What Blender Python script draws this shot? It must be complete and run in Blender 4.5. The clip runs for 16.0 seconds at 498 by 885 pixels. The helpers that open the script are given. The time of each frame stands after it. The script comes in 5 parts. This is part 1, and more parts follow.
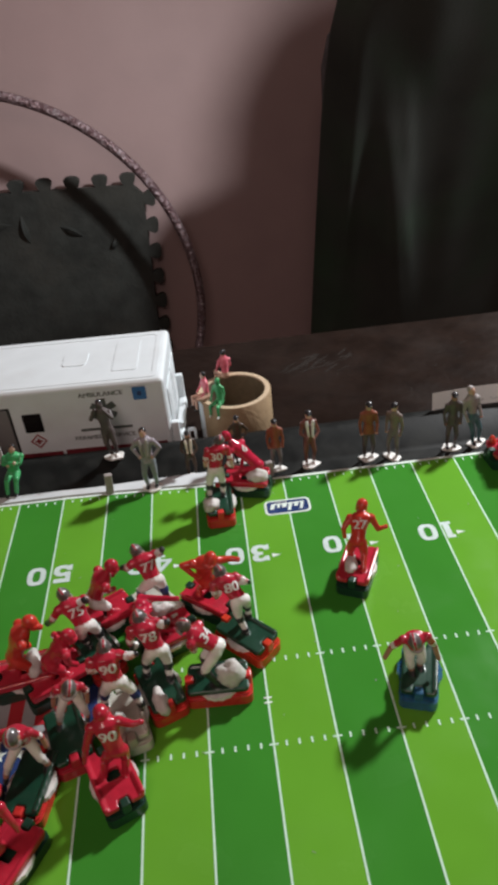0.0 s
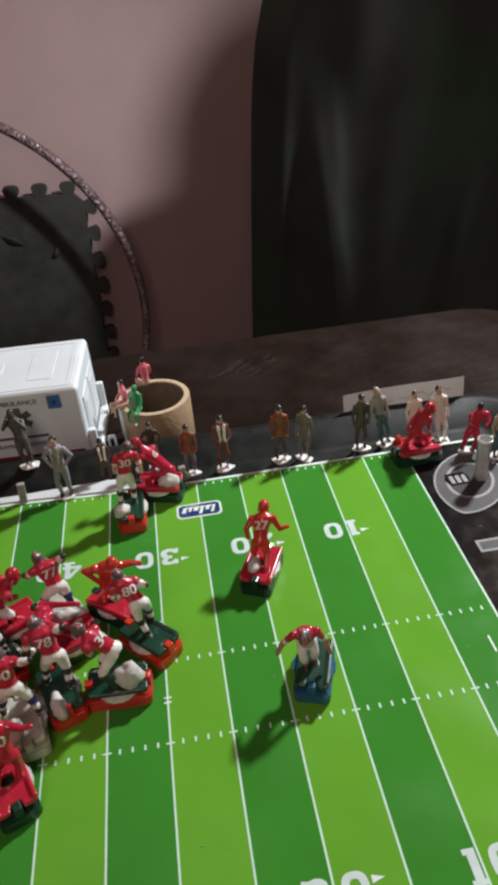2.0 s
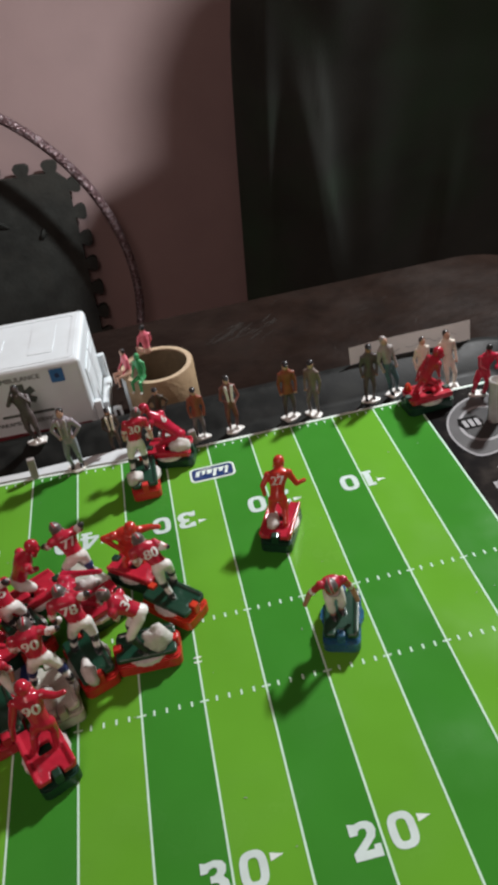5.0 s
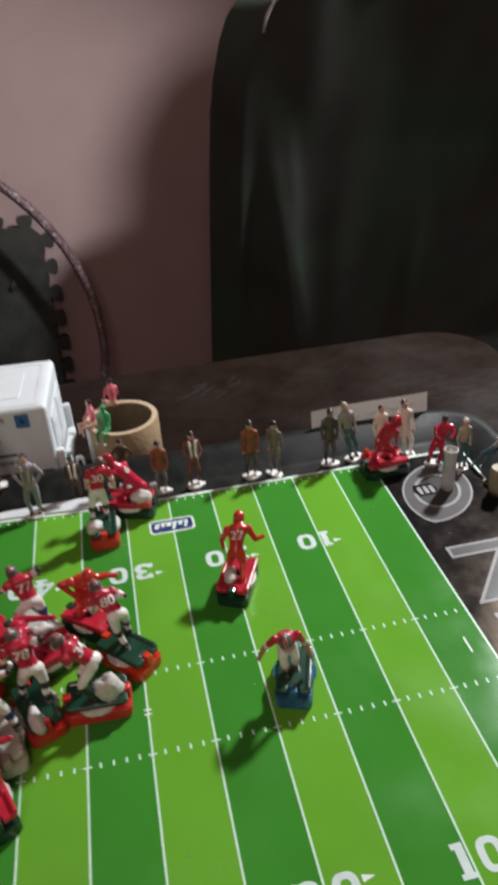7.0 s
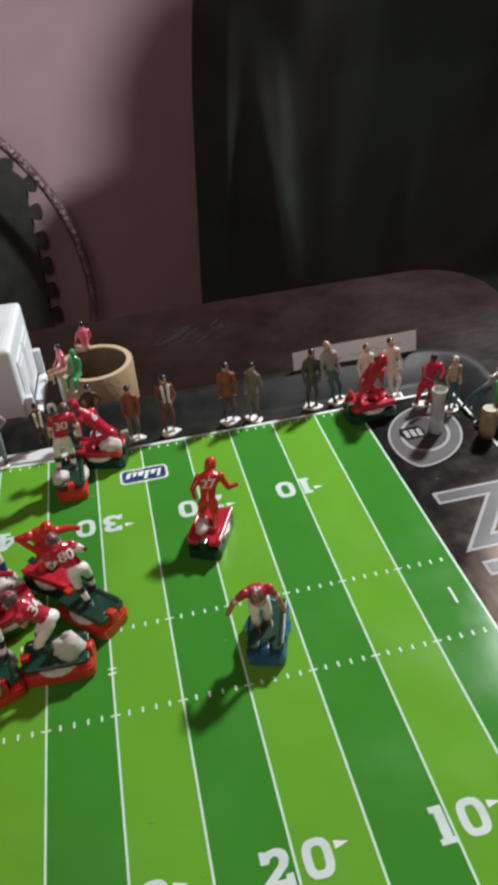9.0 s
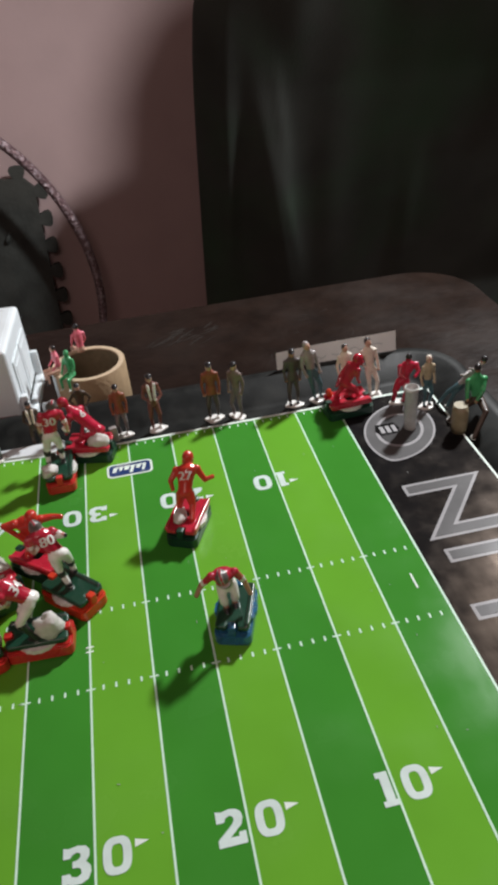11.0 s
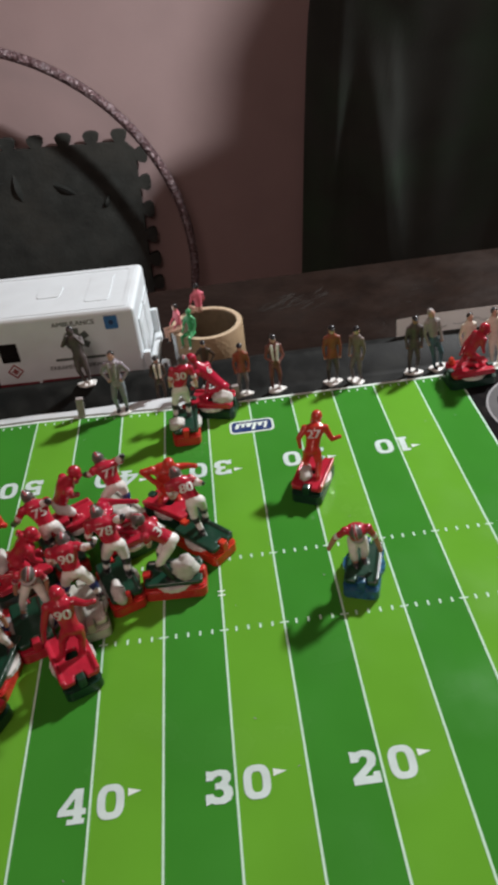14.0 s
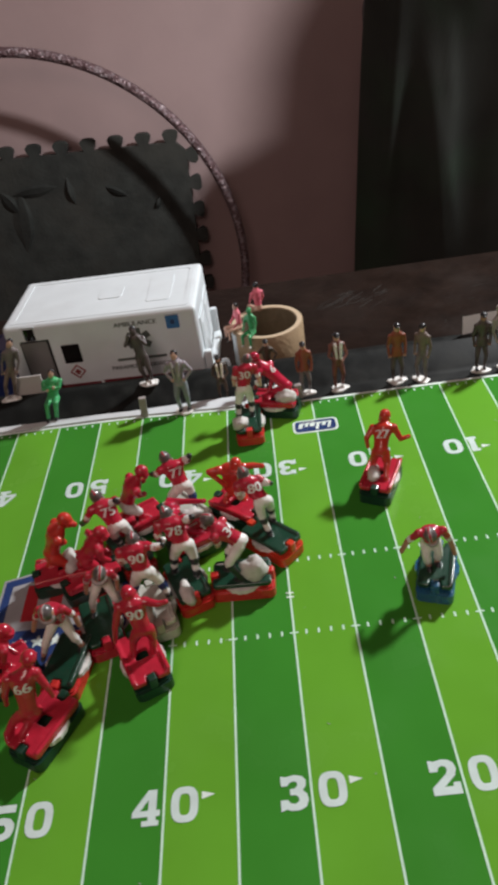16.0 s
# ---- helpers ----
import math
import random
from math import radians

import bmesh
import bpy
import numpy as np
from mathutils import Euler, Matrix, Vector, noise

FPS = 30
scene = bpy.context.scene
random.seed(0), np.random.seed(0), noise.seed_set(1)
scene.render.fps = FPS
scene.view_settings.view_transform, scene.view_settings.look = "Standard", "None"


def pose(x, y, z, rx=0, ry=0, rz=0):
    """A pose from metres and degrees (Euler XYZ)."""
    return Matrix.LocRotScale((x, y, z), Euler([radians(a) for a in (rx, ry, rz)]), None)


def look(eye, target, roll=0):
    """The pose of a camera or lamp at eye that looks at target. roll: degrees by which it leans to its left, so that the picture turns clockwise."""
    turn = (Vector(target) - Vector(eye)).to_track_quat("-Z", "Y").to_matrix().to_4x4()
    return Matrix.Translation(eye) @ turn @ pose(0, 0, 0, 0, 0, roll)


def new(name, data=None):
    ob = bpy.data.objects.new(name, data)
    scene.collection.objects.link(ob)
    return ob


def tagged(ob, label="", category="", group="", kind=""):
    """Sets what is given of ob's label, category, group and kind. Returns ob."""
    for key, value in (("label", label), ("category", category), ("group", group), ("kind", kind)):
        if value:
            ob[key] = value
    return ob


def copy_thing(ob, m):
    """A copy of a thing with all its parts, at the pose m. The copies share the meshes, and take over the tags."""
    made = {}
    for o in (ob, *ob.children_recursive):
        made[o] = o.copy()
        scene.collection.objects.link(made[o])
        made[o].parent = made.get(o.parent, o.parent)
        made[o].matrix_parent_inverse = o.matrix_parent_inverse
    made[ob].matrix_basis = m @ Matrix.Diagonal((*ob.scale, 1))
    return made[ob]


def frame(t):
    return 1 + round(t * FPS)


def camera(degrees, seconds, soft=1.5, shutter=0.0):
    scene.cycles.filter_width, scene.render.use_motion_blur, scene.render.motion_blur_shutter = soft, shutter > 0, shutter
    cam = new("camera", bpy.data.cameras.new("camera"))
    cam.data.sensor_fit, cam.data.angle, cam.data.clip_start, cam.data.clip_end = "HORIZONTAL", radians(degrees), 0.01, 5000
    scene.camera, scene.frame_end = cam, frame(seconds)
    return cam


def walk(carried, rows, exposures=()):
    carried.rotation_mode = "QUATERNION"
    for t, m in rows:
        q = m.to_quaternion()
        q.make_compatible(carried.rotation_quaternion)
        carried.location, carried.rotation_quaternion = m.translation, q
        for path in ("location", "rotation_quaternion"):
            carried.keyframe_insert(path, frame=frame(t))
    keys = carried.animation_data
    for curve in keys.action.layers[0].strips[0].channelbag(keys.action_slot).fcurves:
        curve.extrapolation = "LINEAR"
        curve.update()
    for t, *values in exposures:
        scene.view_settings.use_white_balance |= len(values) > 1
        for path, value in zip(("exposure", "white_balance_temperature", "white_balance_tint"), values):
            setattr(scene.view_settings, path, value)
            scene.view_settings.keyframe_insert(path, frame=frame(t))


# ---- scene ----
cam = camera(37.62, 16.0, soft=4.0, shutter=0.5)
PATH = [
    (0, (-0.15551, -0.34085, 0.26056), (-0.1013, 1.3101, -0.8670), -5.93),
    (0.5, (-0.14995, -0.34001, 0.25854), (-0.0747, 1.2933, -0.8932), -5.74),
    (1, (-0.14825, -0.34929, 0.26249), (-0.0582, 1.3117, -0.8480), -5.42),
    (1.5, (-0.13682, -0.34765, 0.25767), (0.0136, 1.2979, -0.8691), -4.88),
    (2, (-0.12709, -0.35065, 0.26143), (0.0324, 1.2970, -0.8610), -5.39),
    (2.5, (-0.13262, -0.34951, 0.26437), (0.0252, 1.2933, -0.8654), -5.09),
    (3, (-0.14411, -0.34290, 0.26298), (-0.0368, 1.3013, -0.8707), -5.36),
    (3.5, (-0.15999, -0.34967, 0.26043), (-0.0536, 1.2761, -0.8995), -4.79),
    (4, (-0.17846, -0.36050, 0.25255), (-0.0289, 1.2687, -0.8978), -6.72),
    (4.2, (-0.16297, -0.34960, 0.23230), (-0.0765, 1.2122, -1.0140), -8.52),
    (4.3, (-0.15575, -0.35311, 0.23401), (-0.0196, 1.2369, -0.9715), -8.49),
    (4.5, (-0.13968, -0.35332, 0.24048), (0.0039, 1.2518, -0.9440), -9.74),
    (4.7, (-0.13334, -0.34959, 0.24694), (0.0091, 1.2517, -0.9429), -9.74),
    (6.8, (-0.13607, -0.36485, 0.26177), (0.1184, 1.3379, -0.7560), -5.73),
    (7, (-0.13823, -0.35856, 0.25356), (0.1552, 1.3197, -0.7940), -3.94),
    (7.5, (-0.12754, -0.34234, 0.24107), (0.2020, 1.2906, -0.8656), -3.04),
    (8, (-0.12523, -0.33576, 0.23752), (0.2035, 1.2590, -0.9239), -2.70),
    (8.5, (-0.12505, -0.33626, 0.23404), (0.1550, 1.2518, -0.9490), -3.98),
    (9, (-0.12200, -0.34311, 0.23624), (0.1456, 1.2649, -0.9226), -5.10),
    (9.2, (-0.11645, -0.34673, 0.24196), (0.1588, 1.2794, -0.8893), -5.40),
    (11.3, (-0.10355, -0.36516, 0.24191), (0.1019, 1.2585, -0.9077), -6.61),
    (11.5, (-0.10201, -0.36435, 0.24523), (0.0769, 1.2605, -0.9070), -7.45),
    (12, (-0.10605, -0.36100, 0.23882), (0.0798, 1.2381, -0.9480), -6.01),
    (12.5, (-0.10709, -0.35893, 0.23143), (0.0439, 1.2256, -0.9795), -6.23),
    (13, (-0.11606, -0.36904, 0.23895), (0.0551, 1.2398, -0.9369), -5.36),
    (13.5, (-0.12483, -0.37415, 0.24489), (-0.0394, 1.2328, -0.9427), -6.32),
    (14, (-0.13620, -0.37093, 0.24406), (-0.1081, 1.2352, -0.9474), -6.93),
    (14.5, (-0.14090, -0.37204, 0.24327), (-0.1434, 1.2408, -0.9395), -7.33),
    (15, (-0.14178, -0.36907, 0.24193), (-0.1665, 1.2439, -0.9403), -7.99),
    (15.5, (-0.14889, -0.36594, 0.24420), (-0.1775, 1.2410, -0.9461), -7.40),
    (16, (-0.14655, -0.36666, 0.24291), (-0.2409, 1.2460, -0.9362), -9.40),
]
walk(cam, [(t, look(eye, target, roll)) for t, eye, target, roll in PATH])

# ---- world and light ----
YW = 1.235
world = bpy.data.worlds.new("world")
scene.world = world
world.use_nodes = True
world.node_tree.nodes["Background"].inputs[0].default_value = (0.60, 0.55, 0.60, 1)
world.node_tree.nodes["Background"].inputs[1].default_value = 0.03


def lamp(name, kind, eye, target, watts, colour, size, spread=70, blend=0.5):
    data = bpy.data.lights.new(name, kind)
    data.energy, data.color, data.shadow_soft_size = watts, colour, size
    if kind == "SPOT":
        data.spot_size, data.spot_blend = radians(spread), blend
    ob = new(name, data)
    ob.matrix_world = look(eye, target)
    return ob


# A shaded lamp leans over the far right corner of the table; a weak added fill stands behind the camera.
lamp("desk_lamp_light", "SPOT", (0.433, 0.358, 0.60), (-0.10, 0.10, 0.0), 45.0, (0.98, 0.985, 1.0), 0.035, 170, 0.50)
lamp("room_lamp_light", "POINT", (-0.30, -0.95, 0.85), (0, 1, 0), 12.8, (1.0, 0.77, 0.70), 0.22)


# ---- materials ----
def material(name, colour, rough=0.5, metal=0.0, vary=0.15, scale=60.0, bump=0.0, bump_scale=None, coat=0.0, dirt=None, dirt_scale=8.0, dirt_amount=0.5, rough_vary=0.1, jitter=0.0, spec=0.5):
    m = bpy.data.materials.new(name)
    m.use_nodes = True
    nt = m.node_tree
    N, L = nt.nodes, nt.links
    b = N["Principled BSDF"]
    b.inputs["Roughness"].default_value, b.inputs["Metallic"].default_value = rough, metal
    b.inputs["Coat Weight"].default_value, b.inputs["Coat Roughness"].default_value = coat, 0.12
    b.inputs["Specular IOR Level"].default_value = spec
    co = N.new("ShaderNodeTexCoord")
    fine = N.new("ShaderNodeTexNoise")
    fine.inputs["Scale"].default_value, fine.inputs["Detail"].default_value = scale, 6
    L.new(co.outputs["Object"], fine.inputs["Vector"])
    ramp = N.new("ShaderNodeMapRange")
    ramp.inputs["From Min"].default_value, ramp.inputs["From Max"].default_value = 0.3, 0.7
    ramp.inputs["To Min"].default_value, ramp.inputs["To Max"].default_value = 1 - vary, 1 + vary
    L.new(fine.outputs["Fac"], ramp.inputs["Value"])
    last = ramp.outputs["Result"]
    if jitter:
        info = N.new("ShaderNodeObjectInfo")
        jr = N.new("ShaderNodeMapRange")
        jr.inputs["To Min"].default_value, jr.inputs["To Max"].default_value = 1 - jitter, 1 + jitter
        L.new(info.outputs["Random"], jr.inputs["Value"])
        mul = N.new("ShaderNodeMath")
        mul.operation = "MULTIPLY"
        L.new(last, mul.inputs[0]), L.new(jr.outputs["Result"], mul.inputs[1])
        last = mul.outputs[0]
    mix = N.new("ShaderNodeVectorMath")
    mix.operation = "SCALE"
    mix.inputs[0].default_value = colour
    L.new(last, mix.inputs["Scale"])
    out = mix.outputs[0]
    big = N.new("ShaderNodeTexNoise")
    big.inputs["Scale"].default_value, big.inputs["Detail"].default_value = dirt_scale, 5
    L.new(co.outputs["Object"], big.inputs["Vector"])
    if dirt:
        br = N.new("ShaderNodeMapRange")
        br.inputs["From Min"].default_value, br.inputs["From Max"].default_value = 0.48, 0.72
        br.inputs["To Max"].default_value = dirt_amount
        L.new(big.outputs["Fac"], br.inputs["Value"])
        mx = N.new("ShaderNodeMix")
        mx.data_type = "RGBA"
        L.new(br.outputs["Result"], mx.inputs["Factor"])
        L.new(out, mx.inputs["A"])
        mx.inputs["B"].default_value = (*dirt, 1)
        out = mx.outputs["Result"]
    L.new(out, b.inputs["Base Color"])
    rr = N.new("ShaderNodeMapRange")
    rr.inputs["From Min"].default_value, rr.inputs["From Max"].default_value = 0.3, 0.7
    rr.inputs["To Min"].default_value, rr.inputs["To Max"].default_value = max(rough - rough_vary, 0.03), min(rough + rough_vary, 1)
    L.new(big.outputs["Fac"], rr.inputs["Value"])
    L.new(rr.outputs["Result"], b.inputs["Roughness"])
    if bump:
        bn = N.new("ShaderNodeTexNoise")
        bn.inputs["Scale"].default_value, bn.inputs["Detail"].default_value = bump_scale or scale, 5
        L.new(co.outputs["Object"], bn.inputs["Vector"])
        bp = N.new("ShaderNodeBump")
        bp.inputs["Strength"].default_value, bp.inputs["Distance"].default_value = bump, 0.002
        L.new(bn.outputs["Fac"], bp.inputs["Height"])
        L.new(bp.outputs["Normal"], b.inputs["Normal"])
    return m


WALL = material("pink_wall_paint", (0.490, 0.352, 0.343), 0.75, vary=0.05, scale=9, bump=0.25, bump_scale=30, dirt=(0.40, 0.265, 0.255), dirt_scale=2.2, dirt_amount=0.35)
ROOM = material("plain_room_paint", (0.5, 0.42, 0.40), 0.8, vary=0.05, scale=6)
FLOOR = material("dark_floor", (0.10, 0.065, 0.05), 0.5, vary=0.3, scale=12)
TABLE = material("dark_stained_wood", (0.0140, 0.0084, 0.0064), 0.42, spec=0.12, vary=0.30, scale=40, bump=0.25, bump_scale=120, dirt=(0.027, 0.0185, 0.0145), dirt_scale=14, dirt_amount=0.30, rough_vary=0.15)
GREEN_L = material("light_green_print", (0.128, 0.370, 0.031), 0.20, vary=0.05, scale=25, rough_vary=0.10, spec=0.09, dirt=(0.15, 0.37, 0.06), dirt_scale=30, dirt_amount=0.20)
GREEN_D = material("dark_green_print", (0.046, 0.237, 0.027), 0.20, vary=0.05, scale=25, rough_vary=0.10, spec=0.09, dirt=(0.07, 0.26, 0.05), dirt_scale=30, dirt_amount=0.20)
LINE = material("white_print", (0.72, 0.82, 0.76), 0.32, vary=0.06, scale=90, spec=0.10)
NUMBER = material("pale_number_print", (0.60, 0.72, 0.69), 0.32, vary=0.08, scale=120, spec=0.10)
THIN_LINE = material("mint_white_print", (0.58, 0.80, 0.66), 0.30, vary=0.06, scale=90, spec=0.10)
BLACK_PRINT = material("black_print", (0.010, 0.010, 0.0105), 0.22, spec=0.05, vary=0.25, scale=30, dirt=(0.050, 0.047, 0.043), dirt_scale=95, dirt_amount=0.28, rough_vary=0.06)
GREY_PRINT = material("grey_print", (0.12, 0.12, 0.122), 0.24, vary=0.10, scale=70, spec=0.04)
GREY_DARK = material("dark_grey_print", (0.060, 0.060, 0.061), 0.30, vary=0.12, scale=70, spec=0.08)
GREY_LIGHT = material("pale_grey_print", (0.34, 0.34, 0.35), 0.24, vary=0.08, scale=70, spec=0.04)
BLUE_PRINT = material("navy_print", (0.026, 0.050, 0.155), 0.3, vary=0.08, scale=70, spec=0.25)
RED_PRINT = material("red_print", (0.42, 0.025, 0.035), 0.3, vary=0.08, scale=70, spec=0.25)
BLACK_PLASTIC = material("black_plastic", (0.0105, 0.0115, 0.011), 0.50, spec=0.17, vary=0.3, scale=80, bump=0.03, bump_scale=500, dirt=(0.034, 0.036, 0.032), dirt_scale=75, dirt_amount=0.35)
WHITE_PLASTIC = material("white_plastic", (0.745, 0.805, 0.830), 0.38, vary=0.03, scale=60, dirt=(0.56, 0.57, 0.57), dirt_scale=35, dirt_amount=0.25)
TRIM_WHITE = material("off_white_card", (0.63, 0.67, 0.69), 0.6, vary=0.05, scale=80, dirt=(0.5, 0.47, 0.45), dirt_scale=30, dirt_amount=0.3)
DARK_GLASS = material("dark_tinted_window", (0.012, 0.010, 0.010), 0.12, vary=0.1)
GREY_WINDOW = material("grey_door_panel", (0.20, 0.19, 0.185), 0.35, vary=0.06)
RED_TAPE = material("red_stripe", (0.30, 0.05, 0.05), 0.4, vary=0.1)
MAROON_TAPE = material("dark_red_stripe", (0.17, 0.022, 0.030), 0.45, vary=0.2, scale=150)
INK = material("grey_green_ink", (0.10, 0.115, 0.105), 0.5, vary=0.1)
SIGN_BLUE = material("blue_sign", (0.045, 0.17, 0.42), 0.4, vary=0.1)
RUBBER = material("black_rubber", (0.015, 0.015, 0.015), 0.7, vary=0.2)
CARD = material("brown_cardboard", (0.33, 0.23, 0.13), 0.75, vary=0.10, scale=160, bump=0.3, bump_scale=400, dirt=(0.28, 0.19, 0.10), dirt_scale=40, dirt_amount=0.35)
# darker copy of the cardboard with the shade of the hollow put in
CARD_SHADED = material("shaded_inner_cardboard", (0.150, 0.115, 0.070), 0.85, vary=0.15, scale=200, bump=0.3, bump_scale=400)
CARD_EDGE = material("cut_cardboard_edge", (0.52, 0.40, 0.27), 0.8, vary=0.12, scale=400, bump=0.3)
FOAM = material("dark_grey_foam", (0.038, 0.042, 0.038), 0.8, vary=0.30, scale=26, bump=0.6, bump_scale=140, dirt=(0.070, 0.066, 0.055), dirt_scale=9, dirt_amount=0.5)
JACKET = material("black_green_cloth", (0.055, 0.060, 0.054), 0.60, vary=0.25, scale=7, bump=0.08, bump_scale=300, dirt=(0.050, 0.094, 0.056), dirt_scale=5, dirt_amount=0.8, spec=0.15)
PIPING = material("white_piping", (0.75, 0.76, 0.78), 0.5, vary=0.05)
PUTTY = material("pale_grey_putty", (0.59, 0.57, 0.54), 0.65, vary=0.12, scale=240, bump=0.4, bump_scale=300)
PAPER = material("white_paper_strip", (0.60, 0.57, 0.55), 0.7, vary=0.04, scale=60)


def wavy(mat, height, scale=15.0):
    """The pressed sheet is never quite flat, and fine scratches cross its gloss."""
    nt = mat.node_tree
    N, L = nt.nodes, nt.links
    b = N["Principled BSDF"]
    co = N.new("ShaderNodeTexCoord")
    swell, fine, stretch = N.new("ShaderNodeTexNoise"), N.new("ShaderNodeTexNoise"), N.new("ShaderNodeMapping")
    swell.inputs["Scale"].default_value, swell.inputs["Detail"].default_value = scale, 1.5
    L.new(co.outputs["Object"], swell.inputs["Vector"])
    stretch.inputs["Rotation"].default_value, stretch.inputs["Scale"].default_value = (0, 0, 0.7), (170, 60, 1)
    L.new(co.outputs["Object"], stretch.inputs["Vector"]), L.new(stretch.outputs["Vector"], fine.inputs["Vector"])
    fine.inputs["Scale"].default_value, fine.inputs["Detail"].default_value = 1.0, 2
    b1, b2 = N.new("ShaderNodeBump"), N.new("ShaderNodeBump")
    b1.inputs["Strength"].default_value, b1.inputs["Distance"].default_value = 1.0, height
    b2.inputs["Strength"].default_value, b2.inputs["Distance"].default_value = 1.0, 0.00003
    L.new(swell.outputs["Fac"], b1.inputs["Height"]), L.new(fine.outputs["Fac"], b2.inputs["Height"])
    L.new(b1.outputs["Normal"], b2.inputs["Normal"]), L.new(b2.outputs["Normal"], b.inputs["Normal"])


for sheet, height in ((GREEN_L, 0.0036), (GREEN_D, 0.0036), (BLACK_PRINT, 0.0014), (GREY_PRINT, 0.0014), (GREY_LIGHT, 0.0014)):
    wavy(sheet, height)

# thin paper lets the light behind it through
nt = PAPER.node_tree
thin, both = nt.nodes.new("ShaderNodeBsdfTranslucent"), nt.nodes.new("ShaderNodeMixShader")
thin.inputs["Color"].default_value = (0.60, 0.56, 0.52, 1)
both.inputs["Fac"].default_value = 0.25
nt.links.new(nt.nodes["Principled BSDF"].outputs[0], both.inputs[1]), nt.links.new(thin.outputs[0], both.inputs[2])
nt.links.new(both.outputs[0], nt.nodes["Material Output"].inputs["Surface"])

# tinted specular puts the warm reflection on the black end zone into its gloss colour
BLACK_PRINT.node_tree.nodes["Principled BSDF"].inputs["Specular Tint"].default_value = (1.0, 0.60, 0.34, 1)


def paint(name, colour, rough=0.22, vary=0.12):
    return material(name, colour, rough, vary=vary, scale=260, bump=0.06, bump_scale=500, coat=0.25)


BASE_RED = paint("bright_red_base_plastic", (0.53, 0.030, 0.026), 0.26)
RED = paint("glossy_red_plastic", (0.44, 0.019, 0.040))
DEEP_RED = paint("crimson_plastic", (0.47, 0.018, 0.050))
ORANGE_RED = paint("orange_red_plastic", (0.58, 0.048, 0.023))
RUNNER_RED = paint("scarlet_plastic", (0.54, 0.038, 0.025))
JERSEY = paint("red_jersey_paint", (0.44, 0.021, 0.045))
PANTS = paint("white_pants_paint", (0.78, 0.765, 0.73), 0.45)
HELMET = paint("silver_helmet_paint", (0.105, 0.092, 0.090), 0.34)
SKIN = paint("brown_skin_paint", (0.40, 0.20, 0.13), 0.45)
PALE_SKIN = paint("pale_skin_paint", (0.58, 0.36, 0.27), 0.45)
BLACK = paint("black_paint", (0.018, 0.018, 0.020), 0.35)
WHITE = paint("white_paint", (0.74, 0.73, 0.70), 0.40)
NAVY = paint("navy_paint", (0.02, 0.035, 0.13), 0.4)
PLATE_GREEN = paint("dark_green_plate", (0.006, 0.044, 0.024), 0.33)
BASE_GREEN = paint("dark_green_base", (0.006, 0.036, 0.021), 0.40)
BASE_BLUE = paint("translucent_blue_base", (0.05, 0.22, 0.42), 0.22)
BASE_BLUE.node_tree.nodes["Principled BSDF"].inputs["Transmission Weight"].default_value = 0.55
BASE_GREY = paint("pale_grey_base", (0.54, 0.54, 0.47), 0.35)
GREY_SUIT = paint("grey_suit_paint", (0.165, 0.138, 0.138), 0.55)
LILAC_GREY = paint("lilac_grey_paint", (0.31, 0.275, 0.31), 0.5)
PALE_GREY = paint("pale_grey_paint", (0.33, 0.30, 0.29), 0.5)
DARK_GREY = paint("charcoal_paint", (0.082, 0.064, 0.062), 0.55)
BROWN = paint("brown_suit_paint", (0.16, 0.055, 0.040), 0.5)
DARK_BROWN = paint("dark_brown_paint", (0.055, 0.033, 0.022), 0.5)
RUST = paint("rust_jacket_paint", (0.24, 0.062, 0.030), 0.5)
TEAL = paint("teal_jeans_paint", (0.055, 0.125, 0.145), 0.5)
KHAKI = paint("khaki_paint", (0.185, 0.138, 0.118), 0.55)
LEAF = paint("bright_green_paint", (0.055, 0.36, 0.13), 0.45)
PINK = paint("pink_dress_paint", (0.66, 0.14, 0.19), 0.45)
CREAM = paint("cream_clothes_paint", (0.80, 0.73, 0.63), 0.5)
OLIVE_TAN = paint("olive_tan_paint", (0.29, 0.25, 0.155), 0.5)
TAN = paint("tan_paint", (0.48, 0.39, 0.26), 0.5)
JEANS = paint("pale_jeans_paint", (0.20, 0.225, 0.24), 0.55)
CLEAR = paint("milky_plastic", (0.72, 0.72, 0.70), 0.25)
CLEAR.node_tree.nodes["Principled BSDF"].inputs["Transmission Weight"].default_value = 0.35


# ---- building helpers ----
from mathutils.bvhtree import BVHTree


def part(name, bm, mats, parent=None, label="", smooth=False):
    me = bpy.data.meshes.new(name)
    bmesh.ops.recalc_face_normals(bm, faces=bm.faces)
    if smooth:
        for f in bm.faces:
            f.smooth = True
    bm.to_mesh(me)
    bm.free()
    for m in mats if isinstance(mats, (list, tuple)) else [mats]:
        me.materials.append(m)
    ob = new(name, me)
    if parent:
        ob.parent = parent
    if label:
        ob["label"] = label
    return ob


def thing(name, m, label, category, group="", kind=""):
    ob = new(name)
    ob.empty_display_size = 0.01
    ob.matrix_world = m
    return tagged(ob, label, category, group, kind)


def box(bm, lo, hi, bevel=0.0, mi=0, seg=2):
    lo, hi = Vector(lo), Vector(hi)
    got = bmesh.ops.create_cube(bm, size=1.0, matrix=Matrix.Translation((lo + hi) / 2) @ Matrix.Diagonal((*(hi - lo), 1)))
    faces = {f for v in got["verts"] for f in v.link_faces}
    for f in faces:
        f.material_index = mi
    if bevel:
        edges = list({e for f in faces for e in f.edges})
        bmesh.ops.bevel(bm, geom=edges, offset=bevel, segments=seg, affect="EDGES", profile=0.5)
    return bm


